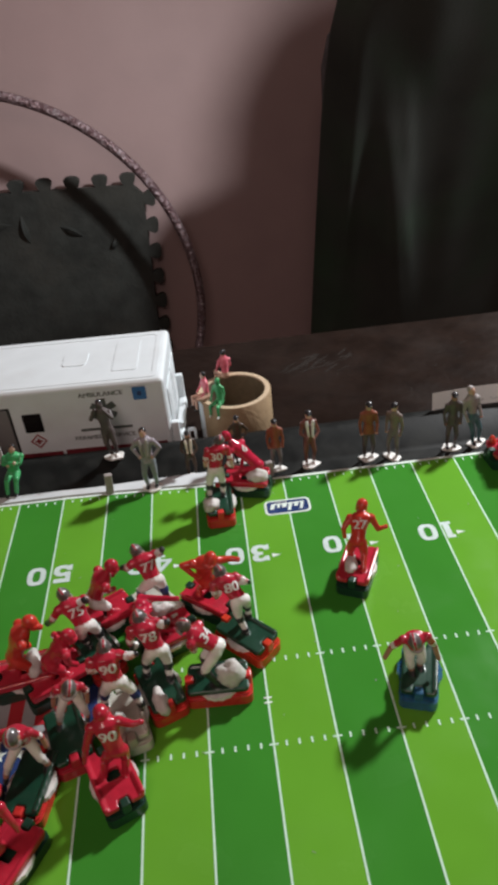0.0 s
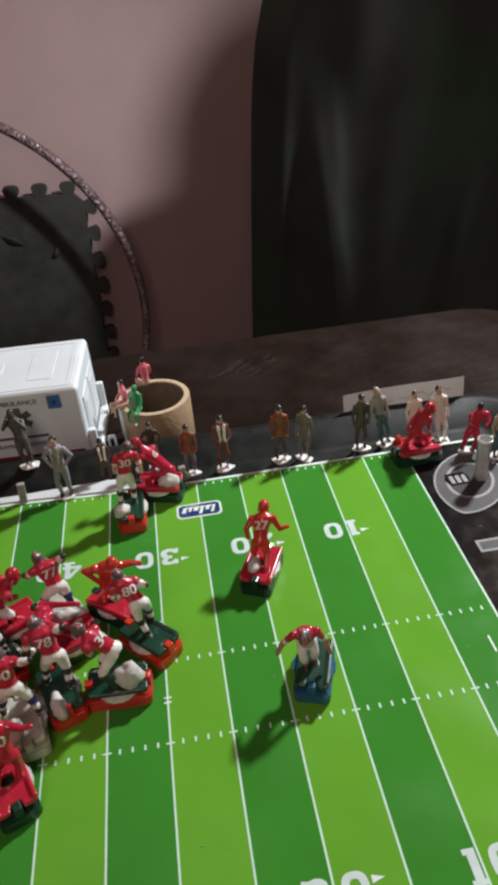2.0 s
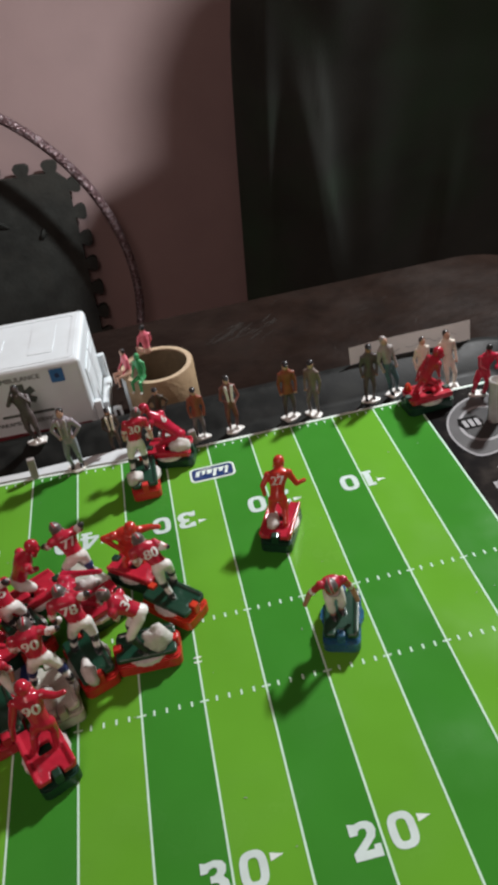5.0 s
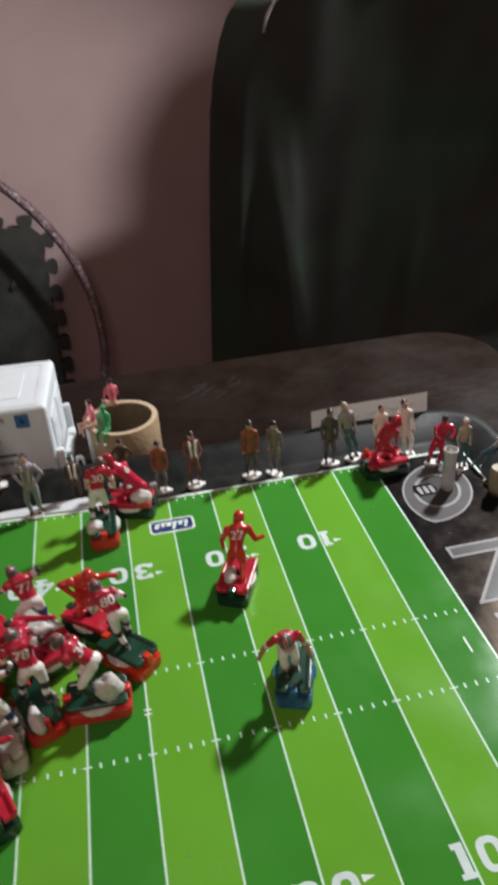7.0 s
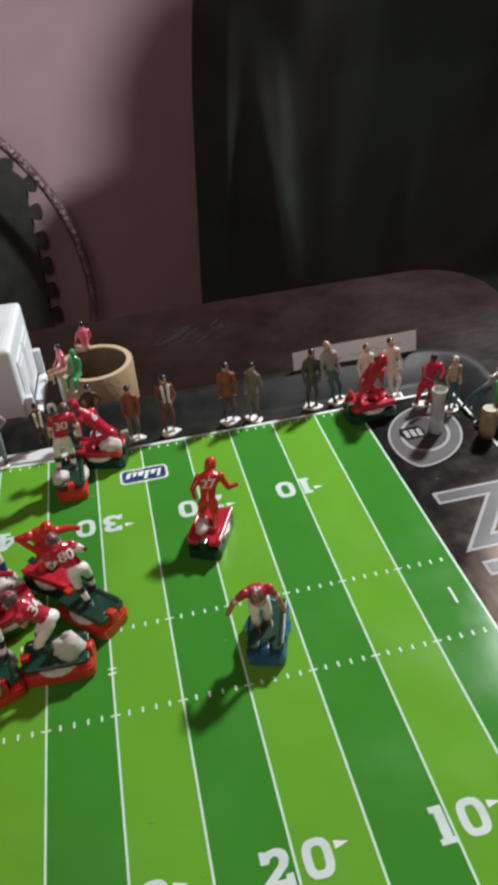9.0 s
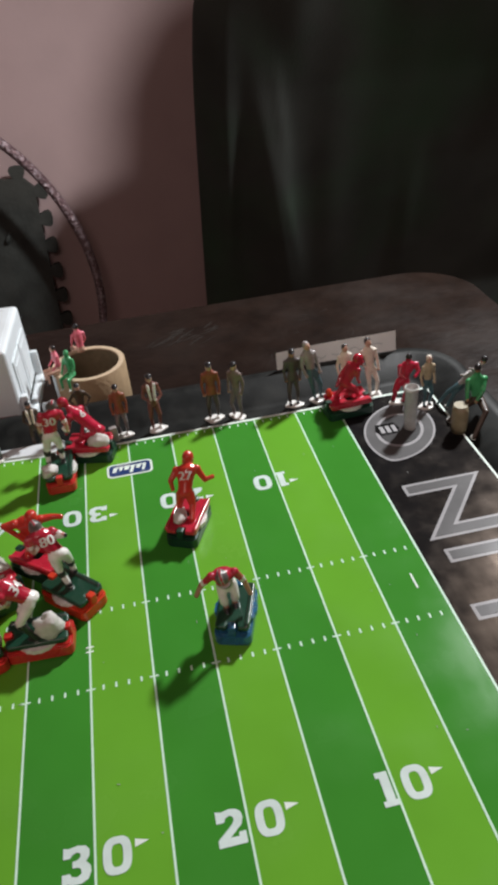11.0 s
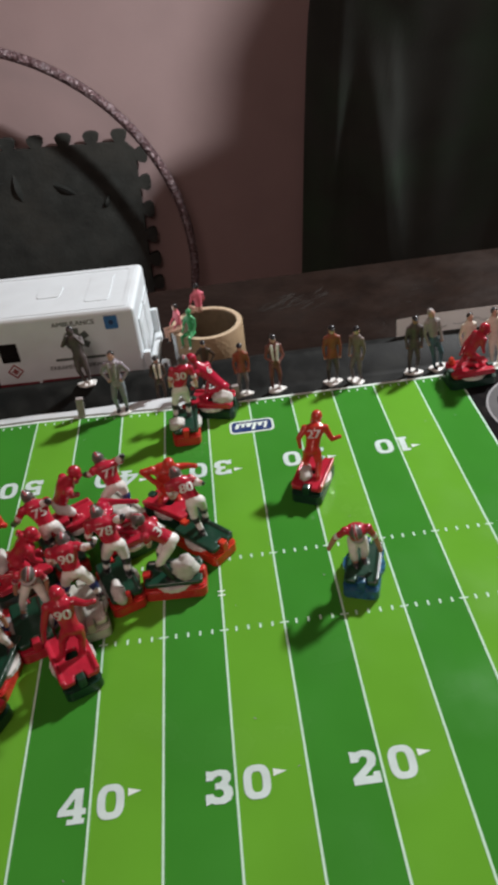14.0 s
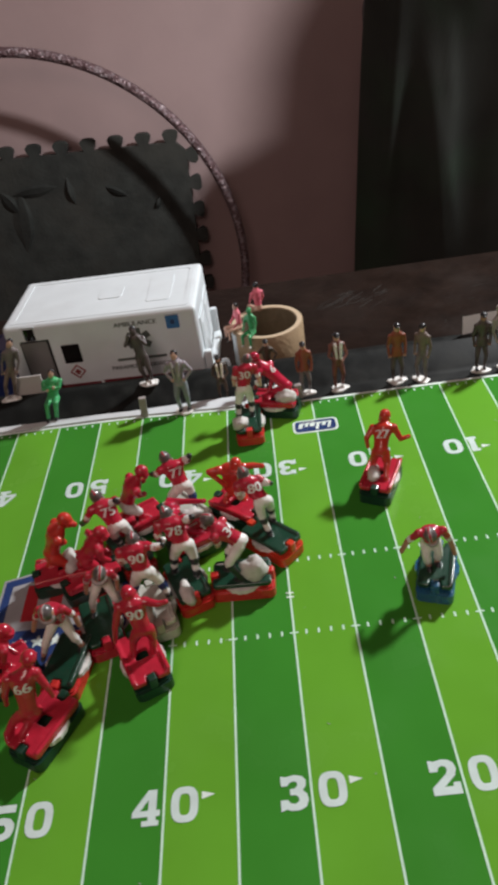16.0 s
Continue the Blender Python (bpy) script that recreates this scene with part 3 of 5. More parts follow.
    part("emblem_fill", prism(bmesh.new(), oval(0.0291, 0.0188), EPS, EPS * 2), GREY_PRINT, emblem)
    part("emblem_ring", prism(bmesh.new(), oval(0.0170, 0.0135, power=1.0), EPS * 2, EPS * 3, hole=oval(0.0150, 0.0118, power=1.0)), GREY_LIGHT, emblem)
    part("emblem_middle", prism(bmesh.new(), oval(0.0150, 0.0118, power=1.0), EPS * 2, EPS * 2.6), GREY_DARK, emblem)
    mk = bmesh.new()
    prism(mk, [(ex - 0.012 + x, ey + 0.002 + y) for x, y in ((0, -0.005), (0.011, -0.005), (0.0125, 0), (0.011, 0.006), (0, 0.006), (-0.002, 0))], EPS * 2.6, EPS * 3.4)
    part("emblem_badge", mk, BLACK_PRINT, emblem)
    mk = bmesh.new()
    for i in range(3):
        flat(mk, ex - 0.0108 + i * 0.0036, ey - 0.0012, ex - 0.0085 + i * 0.0036, ey + 0.0055, EPS * 3.8)
    part("emblem_bars", mk, GREY_LIGHT, emblem)

    def ribbon(points, width, z, mat, parent, name):
        """A bent band of even width with mitred corners."""
        P = [Vector(p) for p in points]
        left, right = [], []
        for i, p in enumerate(P):
            d0 = (p - P[i - 1]).normalized() if i else (P[1] - p).normalized()
            d1 = (P[i + 1] - p).normalized() if i < len(P) - 1 else d0
            n0, n1 = Vector((-d0.y, d0.x)), Vector((-d1.y, d1.x))
            off = (n0 + n1).normalized()
            off = off * (width / 2 / max(0.35, off.dot(n0)))
            end = d0 * (-width / 2 if i == 0 else width / 2 if i == len(P) - 1 else 0)
            left.append(tuple(p + off + end)), right.append(tuple(p - off + end))
        return part(name, prism(bmesh.new(), left + right[::-1], 0.0, z), mat, parent)
    for n_, yo in enumerate((-0.0905, -0.140, -0.200, -0.256)):
        pts = [(0.0140, yo), (0.0430, yo), (0.0165, yo - 0.0335), (0.0460, yo - 0.0335)] if n_ == 0 else [(0.0155, yo), (0.0475, yo), (0.0475, yo - 0.034), (0.0125, yo - 0.034)]
        outer = ribbon(pts, 0.0088, EPS, GREY_LIGHT, b, "end_zone_letter")
        ribbon(pts, 0.0056, EPS * 2, GREY_PRINT, outer, "letter_fill")


    # dust and small scratches on the print
    rnd = random.Random(21)
    fleck = []
    for k in range(5):
        ln, wd = rnd.uniform(0.0002, 0.0008), rnd.uniform(0.00008, 0.00016)
        me = bpy.data.meshes.new("scratch")
        bm = flat(bmesh.new(), -ln, -wd, ln, wd, EPS * 3)
        bm.to_mesh(me), bm.free()
        me.materials.append(GREY_LIGHT)
        fleck.append(me)
    for k in range(46):
        ob = new("scratch", fleck[k % 5])
        ob.parent, ob.matrix_local = b, Matrix.Translation((rnd.uniform(-0.26, 0.05), rnd.uniform(-0.28, -0.01), 0)) @ pose(0, 0, 0, 0, 0, rnd.uniform(0, 180))
    # bow the sheet with all that is printed on it
    for ob in list(b.children_recursive):
        if ob.name.startswith("frame"):
            continue
        if ob.name.startswith("yard_number") and rise(ob.location.x - 0.01, ob.location.y) > 0:
            ob.data = ob.data.copy()
            for v in ob.data.vertices:
                at = ob.matrix_basis @ v.co
                v.co.z += rise(at.x, at.y) + EPS
        elif ob.data.users > 1:
            ob.location.z += rise(ob.location.x, ob.location.y)
        else:
            for v in ob.data.vertices:
                v.co.z += rise(v.co.x, v.co.y)


board()

# white card edge laid along the far side of the field
rings = []
for i in range(25):
    x = -0.60 + 0.436 * i / 24
    far = 0.0066 + 0.0058 * max(0, min(1, (x + 0.235) / 0.06))
    z = rise(x, 0.0) + 0.0002
    rings.append([(x, 0.0014, z), (x, far, z), (x, far, z + 0.0011), (x, 0.0014, z + 0.0011)])
tagged(part("card_strip", loft(bmesh.new(), rings), TRIM_WHITE), "white card strip lying along the far touchline", "strip")


# ---- figures ----
def mid(a, b, push):
    return (Vector(a) + Vector(b)) / 2 + Vector(push)


def trunk(bm, hip, chest, neck, H, wide, mi_low, mi_top):
    hip, chest, neck = Vector(hip), Vector(chest), Vector(neck)
    X = Vector((1, 0, 0))
    d = (chest - hip).normalized()
    f = X.cross(d).normalized() * -1
    d2 = (neck - chest).normalized()
    f2 = (X.cross(d2).normalized() * -1 + f).normalized()
    lo = [(hip - d * 0.075 * H, 0.070, 0.065), (hip - d * 0.045 * H, 0.105, 0.088), (hip, 0.115, 0.098), (hip + d * 0.06 * H, 0.104, 0.086)]
    hi = [(hip + d * 0.05 * H, 0.106, 0.088), (hip + (chest - hip) * 0.5, 0.110, 0.088), (chest - d * 0.04 * H, 0.136, 0.104), (chest + d * 0.05 * H, 0.150, 0.100)]
    loft(bm, [circle(c, X, f, a * H * wide, b * H * wide, 12) for c, a, b in lo], mi_low)
    loft(bm, [circle(c, X, f, a * H * wide, b * H * wide, 12) for c, a, b in hi] + [circle(chest + d2 * 0.10 * H, X, f2, 0.105 * H * wide, 0.078 * H * wide, 12), circle(neck, X, f2, 0.05 * H, 0.05 * H, 12), circle(neck + d2 * 0.05 * H, X, f2, 0.045 * H, 0.045 * H, 12)], mi_top)
    return d, f


def person_shape(bm, J, H, mi, wide=1.0):
    """A plain jointed toy shape. J: joints in heights of the figure; mi: slots of the head, top, forearm, hand, legs, socks and shoes."""
    S = {k: Vector(v) * H for k, v in J.items() if k not in ("el", "er", "kl", "kr")}
    head, top, fore, hand, low, sock, shoe = mi
    G = H * wide
    d, f = trunk(bm, S["hip"], S["chest"], S["neck"], H, wide, low, top)
    for s, h, e, sx in (("l", "lh", "el", -1), ("r", "rh", "er", 1)):
        sh = S["chest"] + Vector((sx * 0.148 * G, 0, 0)) + d * 0.03 * H
        el = mid(sh, S[h], Vector(J.get(e, (sx * 0.025, -0.035, -0.01))) * H)
        ball(bm, sh, (0.062 * G, 0.060 * G, 0.060 * G), top, n=10, rows=6)
        limb(bm, sh, el, 0.052 * G, 0.040 * G, top)
        limb(bm, el, S[h], 0.038 * G, 0.030 * G, fore)
        ball(bm, S[h], (0.036 * G, 0.038 * G, 0.036 * G), hand, n=8, rows=5)
    for ft, k, sx in (("lf", "kl", -1), ("rf", "kr", 1)):
        hp = S["hip"] + Vector((sx * 0.062 * G, 0, -0.03 * H))
        an = S[ft] + Vector((0, 0, 0.05 * H))
        kn = mid(hp, an, Vector(J.get(k, (sx * 0.02, 0.05, 0.0))) * H)
        limb(bm, hp, kn, 0.078 * G, 0.056 * G, low)
        limb(bm, kn, an, 0.052 * G, 0.038 * G, sock)
        ball(bm, S[ft] + Vector((0, 0.030 * H, 0.026 * H)), (0.038 * G, 0.075 * G, 0.034 * G), shoe, n=10, rows=6)
    return S, d, f


STAND = dict(hip=(0, 0, .50), chest=(0, .01, .755), neck=(0, .015, .845), head=(0, .02, .925), lh=(-.118, .045, .45), rh=(.118, .045, .45), lf=(-.062, 0, 0), rf=(.062, .03, 0))


def J(**k):
    out = dict(STAND)
    out.update(k)
    return out


def moulded(bm, mats, voxel=0.00042, extra=None):
    """One closed moulded skin round overlapping shapes; each patch keeps the paint of the shape it came from."""
    me = bpy.data.meshes.new("moulding")
    bmesh.ops.recalc_face_normals(bm, faces=bm.faces)
    bm.to_mesh(me)
    bm.faces.ensure_lookup_table()
    tree = BVHTree.FromBMesh(bm)
    slot = [f.material_index for f in bm.faces]
    ob = new("moulding", me)
    mod = ob.modifiers.new("skin", "REMESH")
    mod.mode, mod.voxel_size = "VOXEL", voxel
    bpy.context.view_layer.update()
    skin = bpy.data.meshes.new_from_object(ob.evaluated_get(bpy.context.evaluated_depsgraph_get()))
    bpy.data.objects.remove(ob)
    bpy.data.meshes.remove(me)
    bm.free()
    out = bmesh.new()
    out.from_mesh(skin)
    bpy.data.meshes.remove(skin)
    for f in out.faces:
        hit = tree.find_nearest(f.calc_center_median())
        f.material_index = slot[hit[2]] if hit[2] is not None else 0
    for _ in range(2):
        bmesh.ops.smooth_vert(out, verts=out.verts, factor=0.5, use_axis_x=True, use_axis_y=True, use_axis_z=True)
    if extra:
        extra(out)
    return out


def stance(face, **mm):
    """Joints from millimetres along the board's own axes, turned into the figure's own frame."""
    back = Matrix.Rotation(-radians(face), 3, "Z")
    out = {k: tuple(back @ Vector(v) / 34.0) for k, v in mm.items()}
    c, h = Vector(out["chest"]), Vector(out["head"])
    out["neck"] = tuple(c + (h - c) * 0.6)
    return out


ZP = 0.0098


def player(label, x, y, turn, face, joints, team, number="", hue=None, girth=1.0, trousers=None):
    """A painted toy player moulded on its small plate, one mesh. turn: of the plate; face: of the body, 0 looks along y."""
    H = 0.034
    bm = bmesh.new()
    red = team == "red"
    top = hue or (RED if red else JERSEY)
    mats = [top if red else HELMET, top, top if red else PALE_SKIN, top if red else BLACK, top if red else PANTS, top if red else PANTS, top if red else BLACK, RED if red else PLATE_GREEN, WHITE, PALE_GREY, top if red else BLACK]
    if not red and number in ("77", "75", "78"):
        mats[2] = BLACK
    if number == "34":
        mats[5] = BLACK
    if not red and number in ("77", "90"):
        mats[7], mats[10] = BASE_GREY, NAVY
    if not red and not number:
        mats[2], mats[3], mats[10] = SKIN, SKIN, PANTS
    if trousers:
        mats[4] = trousers
    S, d, f = person_shape(bm, joints, H, (0, 1, 2, 3, 4, 5, 6), wide=girth)
    hd = S["head"]
    up = (hd - S["neck"]).normalized()
    if up.z < 0.5:
        up = (up + Vector((0, 0, 0.8))).normalized()
    lean = Vector((0, 0, 1)).rotation_difference(up).to_matrix()
    k = 1.0 if red else 0.93
    ball(bm, hd, (0.086 * H * k, 0.100 * H * k, 0.092 * H * k), 0, lean, n=14, rows=9)
    ahead, side = lean @ Vector((0, 1, 0)), Vector((1, 0, 0))
    for dz in (-0.015, -0.065):
        tube(bm, [hd + side * (0.082 * H * math.cos(a)) + ahead * (0.045 * H + 0.085 * H * math.sin(a)) + up * dz * H for a in [math.pi * i / 6 for i in range(7)]], 0.017 * H, 9 if not red else 0, n=5)
    if not red:
        # a red stripe over the helmet between two white ones, a dark hollow over each ear
        for dx, mi, th in ((0, 1, 0.009), (-0.018, 9, 0.005), (0.018, 9, 0.005)):
            tube(bm, [hd + lean @ Vector((dx * H, 0.095 * math.cos(a) * H, 0.087 * math.sin(a) * H)) for a in [math.pi * (0.1 + 0.85 * i / 8) for i in range(9)]], th * H, mi, n=5)
        for sx in (-1, 1):
            ball(bm, hd + lean @ Vector((sx * 0.074 * H, 0.014 * H, -0.022 * H)), (0.014 * H, 0.024 * H, 0.024 * H), 3, n=8, rows=5)
        ball(bm, hd + lean @ Vector((0, 0.066 * H, -0.026 * H)), (0.058 * H, 0.034 * H, 0.036 * H), 2 if mats[2] != BLACK else 3, n=8, rows=6)
        for ft in ("lf", "rf"):
            hp, an = S["hip"] + Vector(((-1 if ft == "lf" else 1) * 0.062 * H * girth, 0, -0.03 * H)), S[ft] + Vector((0, 0, 0.05 * H))
            kn = mid(hp, an, Vector(joints.get("kl" if ft == "lf" else "kr", ((-0.02 if ft == "lf" else 0.02), 0.05, 0.0))) * H)
            low = (an - kn).normalized()
            limb(bm, kn + low * 0.03 * H, kn + low * 0.075 * H, 0.060 * H * girth, 0.058 * H * girth, 10)
            limb(bm, an - low * 0.06 * H, an - low * 0.01 * H, 0.046 * H * girth, 0.044 * H * girth, 3)
        for hd_, sx in (("lh", -1), ("rh", 1)):
            sh = S["chest"] + Vector((sx * 0.148 * H * girth, 0, 0)) + d * 0.03 * H
            el = mid(sh, S[hd_], Vector((sx * 0.025, -0.035, -0.01)) * H)
            limb(bm, sh + (el - sh) * 0.62, sh + (el - sh) * 0.80, 0.049 * H * girth, 0.047 * H * girth, 8)
            if mats[2] == BLACK:
                ball(bm, S[hd_], (0.046 * H, 0.048 * H, 0.046 * H), 3, n=8, rows=5)
            out_ = (S[hd_] - S["chest"]).normalized()
            if not number:
                continue
            limb(bm, S[hd_] - out_ * 0.085 * H, S[hd_] - out_ * 0.045 * H, 0.040 * H * girth, 0.040 * H * girth, 8)
    out = -f if f.y > 0 else f
    X = Vector((1, 0, 0))
    upv = out.cross(X).normalized()
    if upv.dot(d) < 0:
        upv, X = -upv, -X
    back = S["chest"] - d * 0.06 * H
    # plate under the feet, with the runner's slot through the red ones
    L, W, T = 0.0128, 0.0079 if red else 0.0072, 0.0020
    spin = Matrix.Rotation(radians(turn - face), 4, "Z")
    pl = bmesh.new()
    nw, nd = 0.0024, 0.0030
    corner = round_rect(-W, -L, W, L, 0.0015, 2)
    top_ = max(py for px, py in corner)
    # notched at both ends round the clips of the base
    ring_ = sorted(corner, key=lambda q: math.atan2(q[1], q[0]))
    right = [q for q in ring_ if q[0] > 0]
    left = sorted((q for q in ring_ if q[0] < 0), key=lambda q: math.atan2(q[1], -q[0]), reverse=True)
    edge = right + [(nw, top_), (nw * 0.8, top_ - nd), (-nw * 0.8, top_ - nd), (-nw, top_)] + left + [(-nw, -top_), (-nw * 0.8, -top_ + nd), (nw * 0.8, -top_ + nd), (nw, -top_)]
    if red:
        prism(pl, edge, -T, 0.0004, 7, hole=[(0.0027 * math.cos(a) / max(abs(math.cos(a)), abs(math.sin(a))), 0.0024 * math.sin(a) / max(abs(math.cos(a)), abs(math.sin(a))) + 0.0008) for a in [2 * math.pi * i / len(edge) - 0.75 * math.pi for i in range(len(edge))]])
        for sx in (-1, 1):
            box(pl, (sx * W * 0.90 - 0.0009, -L + 0.0006, -0.0004), (sx * W * 0.90 + 0.0009, L - 0.0006, 0.0016), 0.0003, 7, 1)
    else:
        prism(pl, edge, -T, 0.0004, 7)
        box(pl, (W - 0.0018, -L + 0.001, -0.0004), (W, L - 0.001, 0.0013), 0.0002, 7, 1)
    pl.transform(spin)
    me = bpy.data.meshes.new("plate")
    pl.to_mesh(me), pl.free()
    bm.from_mesh(me)
    bpy.data.meshes.remove(me)

    def paint_number(skin):
        if not number:
            return
        tree = BVHTree.FromBMesh(skin)
        have = set(skin.verts)
        rot = Matrix((X, upv, X.cross(upv))).transposed().to_4x4()

        def depth(p):
            hit = tree.ray_cast(p + out * 0.012, -out)
            return (hit[0] - back).dot(out) if hit[0] else -1
        # centre of the back, between the arms
        row = [(k * 0.005 * H, depth(back + X * k * 0.005 * H)) for k in range(-26, 27)]
        most = max(q for x_, q in row if abs(x_) < 0.09 * H)
        flat_ = [x_ for x_, q in row if q > most - 0.035 * H]
        at = back + X * max(-0.04 * H, min(0.04 * H, sum(flat_) / len(flat_)))
        for k, dx in enumerate((-0.006 * H, 0.006 * H)):
            add_letters(skin, number, 0.175 * H, Matrix.Translation(at + X * dx) @ rot, mi=8, wide=1.1)
            for v in skin.verts:
                if v not in have:
                    q = max(depth(v.co - out * (v.co - back).dot(out)), most - 0.05 * H)
                    v.co += out * (min(q, most + 0.01 * H) + 0.00045 + 0.00006 * k - (v.co - back).dot(out))
                    have.add(v)
    ob = part("toy_player", moulded(bm, mats, extra=paint_number), mats, smooth=True)
    ob.matrix_world = pose(x, y, ZP + rise(x, y), 0, 0, face)
    return tagged(ob, label, "toy figure", "players on the field")


BASES = {}


def base(x, y, face, colour, label):
    """The vibrating runner base under a player: body with bevelled edges, dial and clips."""
    key = colour.name
    m = pose(x, y, rise(x, y), 0, 0, face)
    if key in BASES:
        return tagged(copy_thing(BASES[key], m), label)
    b = thing("player_base", m, label, "base", "bases of the players")
    bm = bmesh.new()
    prism(bm, round_rect(-0.0078, -0.0140, 0.0078, 0.0140, 0.0028, 4), 0.0008, 0.0064)
    bmesh.ops.bevel(bm, geom=[e for e in bm.edges if all(abs(v.co.z - 0.0064) < 1e-6 for v in e.verts)], offset=0.0009, segments=2, affect="EDGES")
    part("body", bm, colour, b)
    for sx in (-1, 1):
        part("runner", box(bmesh.new(), (sx * 0.0058 - 0.0008, -0.0115, 0.0), (sx * 0.0058 + 0.0008, 0.0115, 0.0010), 0.0002, seg=1), colour, b)
    n = 36
    part("dial", prism(bmesh.new(), [((0.0093 if i % 2 else 0.0090) * math.cos(2 * math.pi * i / n), (0.0093 if i % 2 else 0.0090) * math.sin(2 * math.pi * i / n)) for i in range(n)], 0.0060, 0.0079, hole=[(0.0062 * math.cos(2 * math.pi * i / n), 0.0062 * math.sin(2 * math.pi * i / n)) for i in range(n)]), colour if colour == BASE_BLUE else WHITE, b, "notched turning dial")
    for sy in (-1, 1):
        part("clip", box(bmesh.new(), (-0.0017, sy * 0.0121 - 0.0018, 0.0055), (0.0017, sy * 0.0121 + 0.0018, 0.0107), 0.0005), colour, b)
    BASES[key] = b
    return b


def putty(x, y, z, r, turn=0, mat=None):
    bm = bmesh.new()
    ball(bm, (0, 0, 0), (r[0], r[1], r[2]), 0, n=14, rows=9)
    for v in bm.verts:
        v.co *= 1 + 0.42 * noise.noise(v.co * 330 + Vector((x * 90, y * 90, 0)))
        v.co.z = max(v.co.z, -r[2] * 0.6)
    ob = part("putty_lump", bm, mat or PUTTY, smooth=True)
    ob.matrix_world = pose(x, y, z + rise(x, y) + r[2] * 0.6, 0, 0, turn)
    return tagged(ob, "pale grey lump of putty stuck to a player's plate", "putty", "putty weights")


GREEN_BASE = "dark green plastic runner base with white dial"


def white_player(number, x, y, turn, face, colour, girth=1.0, **mm):
    tone = {BASE_GREY: "pale grey", BASE_GREEN: "dark green", BASE_BLUE: "translucent blue"}.get(colour, "bright red")
    base(x, y, turn, colour, tone + " plastic runner base with white dial")
    player("red-jerseyed toy football player in white trousers, " + ("number " + number if number else "bending forward"), x, y, turn, face, stance(face, **mm), "white", number, girth=girth)


def red_player(number, x, y, turn, face, hue, girth=1.0, trousers=None, **mm):
    base(x, y, turn, BASE_GREEN, GREEN_BASE)
    player("solid glossy red toy football player, " + ("number " + number if number else "leaning into the scrum"), x, y, turn, face, stance(face, **mm), "red", number, hue=hue, girth=girth, trousers=trousers)


# ---- players ----
white_player("77", -0.1980, -0.0970, 40, 25, BASE_GREY, girth=1.1, hip=(1, -1, 15.5), chest=(-2, 2.5, 24), head=(-5, 5, 29), lh=(-12, 2, 22), rh=(7, 2, 30), lf=(-7, -1, 3), rf=(5.5, -2, 2.5))
white_player("75", -0.2240, -0.1195, 30, 25, BASE_RED, girth=1.1, hip=(-2, -1, 15), chest=(-6, 2.5, 23.5), head=(-9, 5, 29), lh=(-18, 2, 16), rh=(0, 2, 27), lf=(-3, 0, 0), rf=(3, 1, 0))
white_player("90", -0.2100, -0.1550, 15, 10, BASE_GREY, girth=1.1, hip=(-1, 2, 17.5), chest=(-3, 5, 26.5), head=(-3, 8, 31), lh=(-9, 5, 21), rh=(9, 5, 28), lf=(-8, 4, 0), rf=(7.5, 0, 1))
white_player("78", -0.1965, -0.1425, 22, 10, BASE_RED, girth=1.1, hip=(2, 1, 19.5), chest=(-1, 4, 28.5), head=(-3, 7, 33), lh=(-8, 4, 18), rh=(8, 4, 31), lf=(-5, 4, 0), rf=(5, 0, 0))
white_player("80", -0.1580, -0.1200, 45, 20, ORANGE_RED, hip=(-1, -1, 21), chest=(-6, 2.3, 28.5), head=(-8, 5, 33), lh=(-11, 2, 21), rh=(3.5, 2, 27.5), lf=(0, -2, 0), rf=(2, 7, 0))
white_player("34", -0.1720, -0.1430, 88, 70, BASE_RED, hip=(2, 0, 19), chest=(-5.5, 1, 25.5), head=(-10, 2, 31.5), lh=(-8, 1, 16.5), rh=(-2, 1, 13), lf=(0, -5, 0), kl=(-5, -1, 1), rf=(-5, 2, 0), kr=(-3, 1, 1))
white_player("30", -0.1645, -0.0250, 0, 0, BASE_RED, hip=(0, -1, 20.5), chest=(2, 2, 30), head=(4, 5, 35), lh=(-5, 2, 21), rh=(9, 2, 19), lf=(-5, -1, 0), rf=(2.5, 1, 0))
white_player("", -0.2325, -0.1610, 20, 180, RED, girth=0.88, hip=(4, 6, 17), chest=(6.5, 0, 26.5), head=(7.5, -2, 29), lh=(11, 2, 15), rh=(-2, 2, 15), lf=(8, 6, 0), rf=(-3, 4, 0))
white_player("", -0.2440, -0.1790, -12, 175, BASE_RED, girth=0.9, hip=(1, 5, 18), chest=(3, -1, 30), head=(2, -4, 32.5), lh=(10, 1, 18), rh=(-8, 1, 18), lf=(6, 5, 0), rf=(-9, 2, 0))
white_player("", -0.0890, -0.1510, -18, 180, BASE_BLUE, girth=0.96, hip=(-2.5, 2, 12.5), chest=(-3.5, -2.0, 20.5), head=(-4.2, -3.8, 21.0), lh=(6.5, -2.5, 7.5), rh=(-15.5, -3, 13), lf=(0, 0.5, 0), rf=(-4.0, -1.5, 0))
red_player("27", -0.1010, -0.0870, -25, -10, RUNNER_RED, girth=1.0, hip=(0.5, 2.5, 12.0), chest=(3.0, 8, 20), head=(5.0, 13, 25), lh=(-5, 6, 12.5), rh=(15, 6, 15.5), er=(-0.5, -1, -3.5), el=(-2, -1, 0.5), lf=(-3.5, -1, 0), rf=(1.5, -6, 0))
red_player("90", -0.2132, -0.1815, 24, 8, RED, hip=(4, 0, 16), chest=(2, 3, 25.5), head=(1, 5.5, 30.5), lh=(-9, 2, 8), rh=(15, 2, 27), lf=(-3, 0, 0), rf=(5, 0, 0))
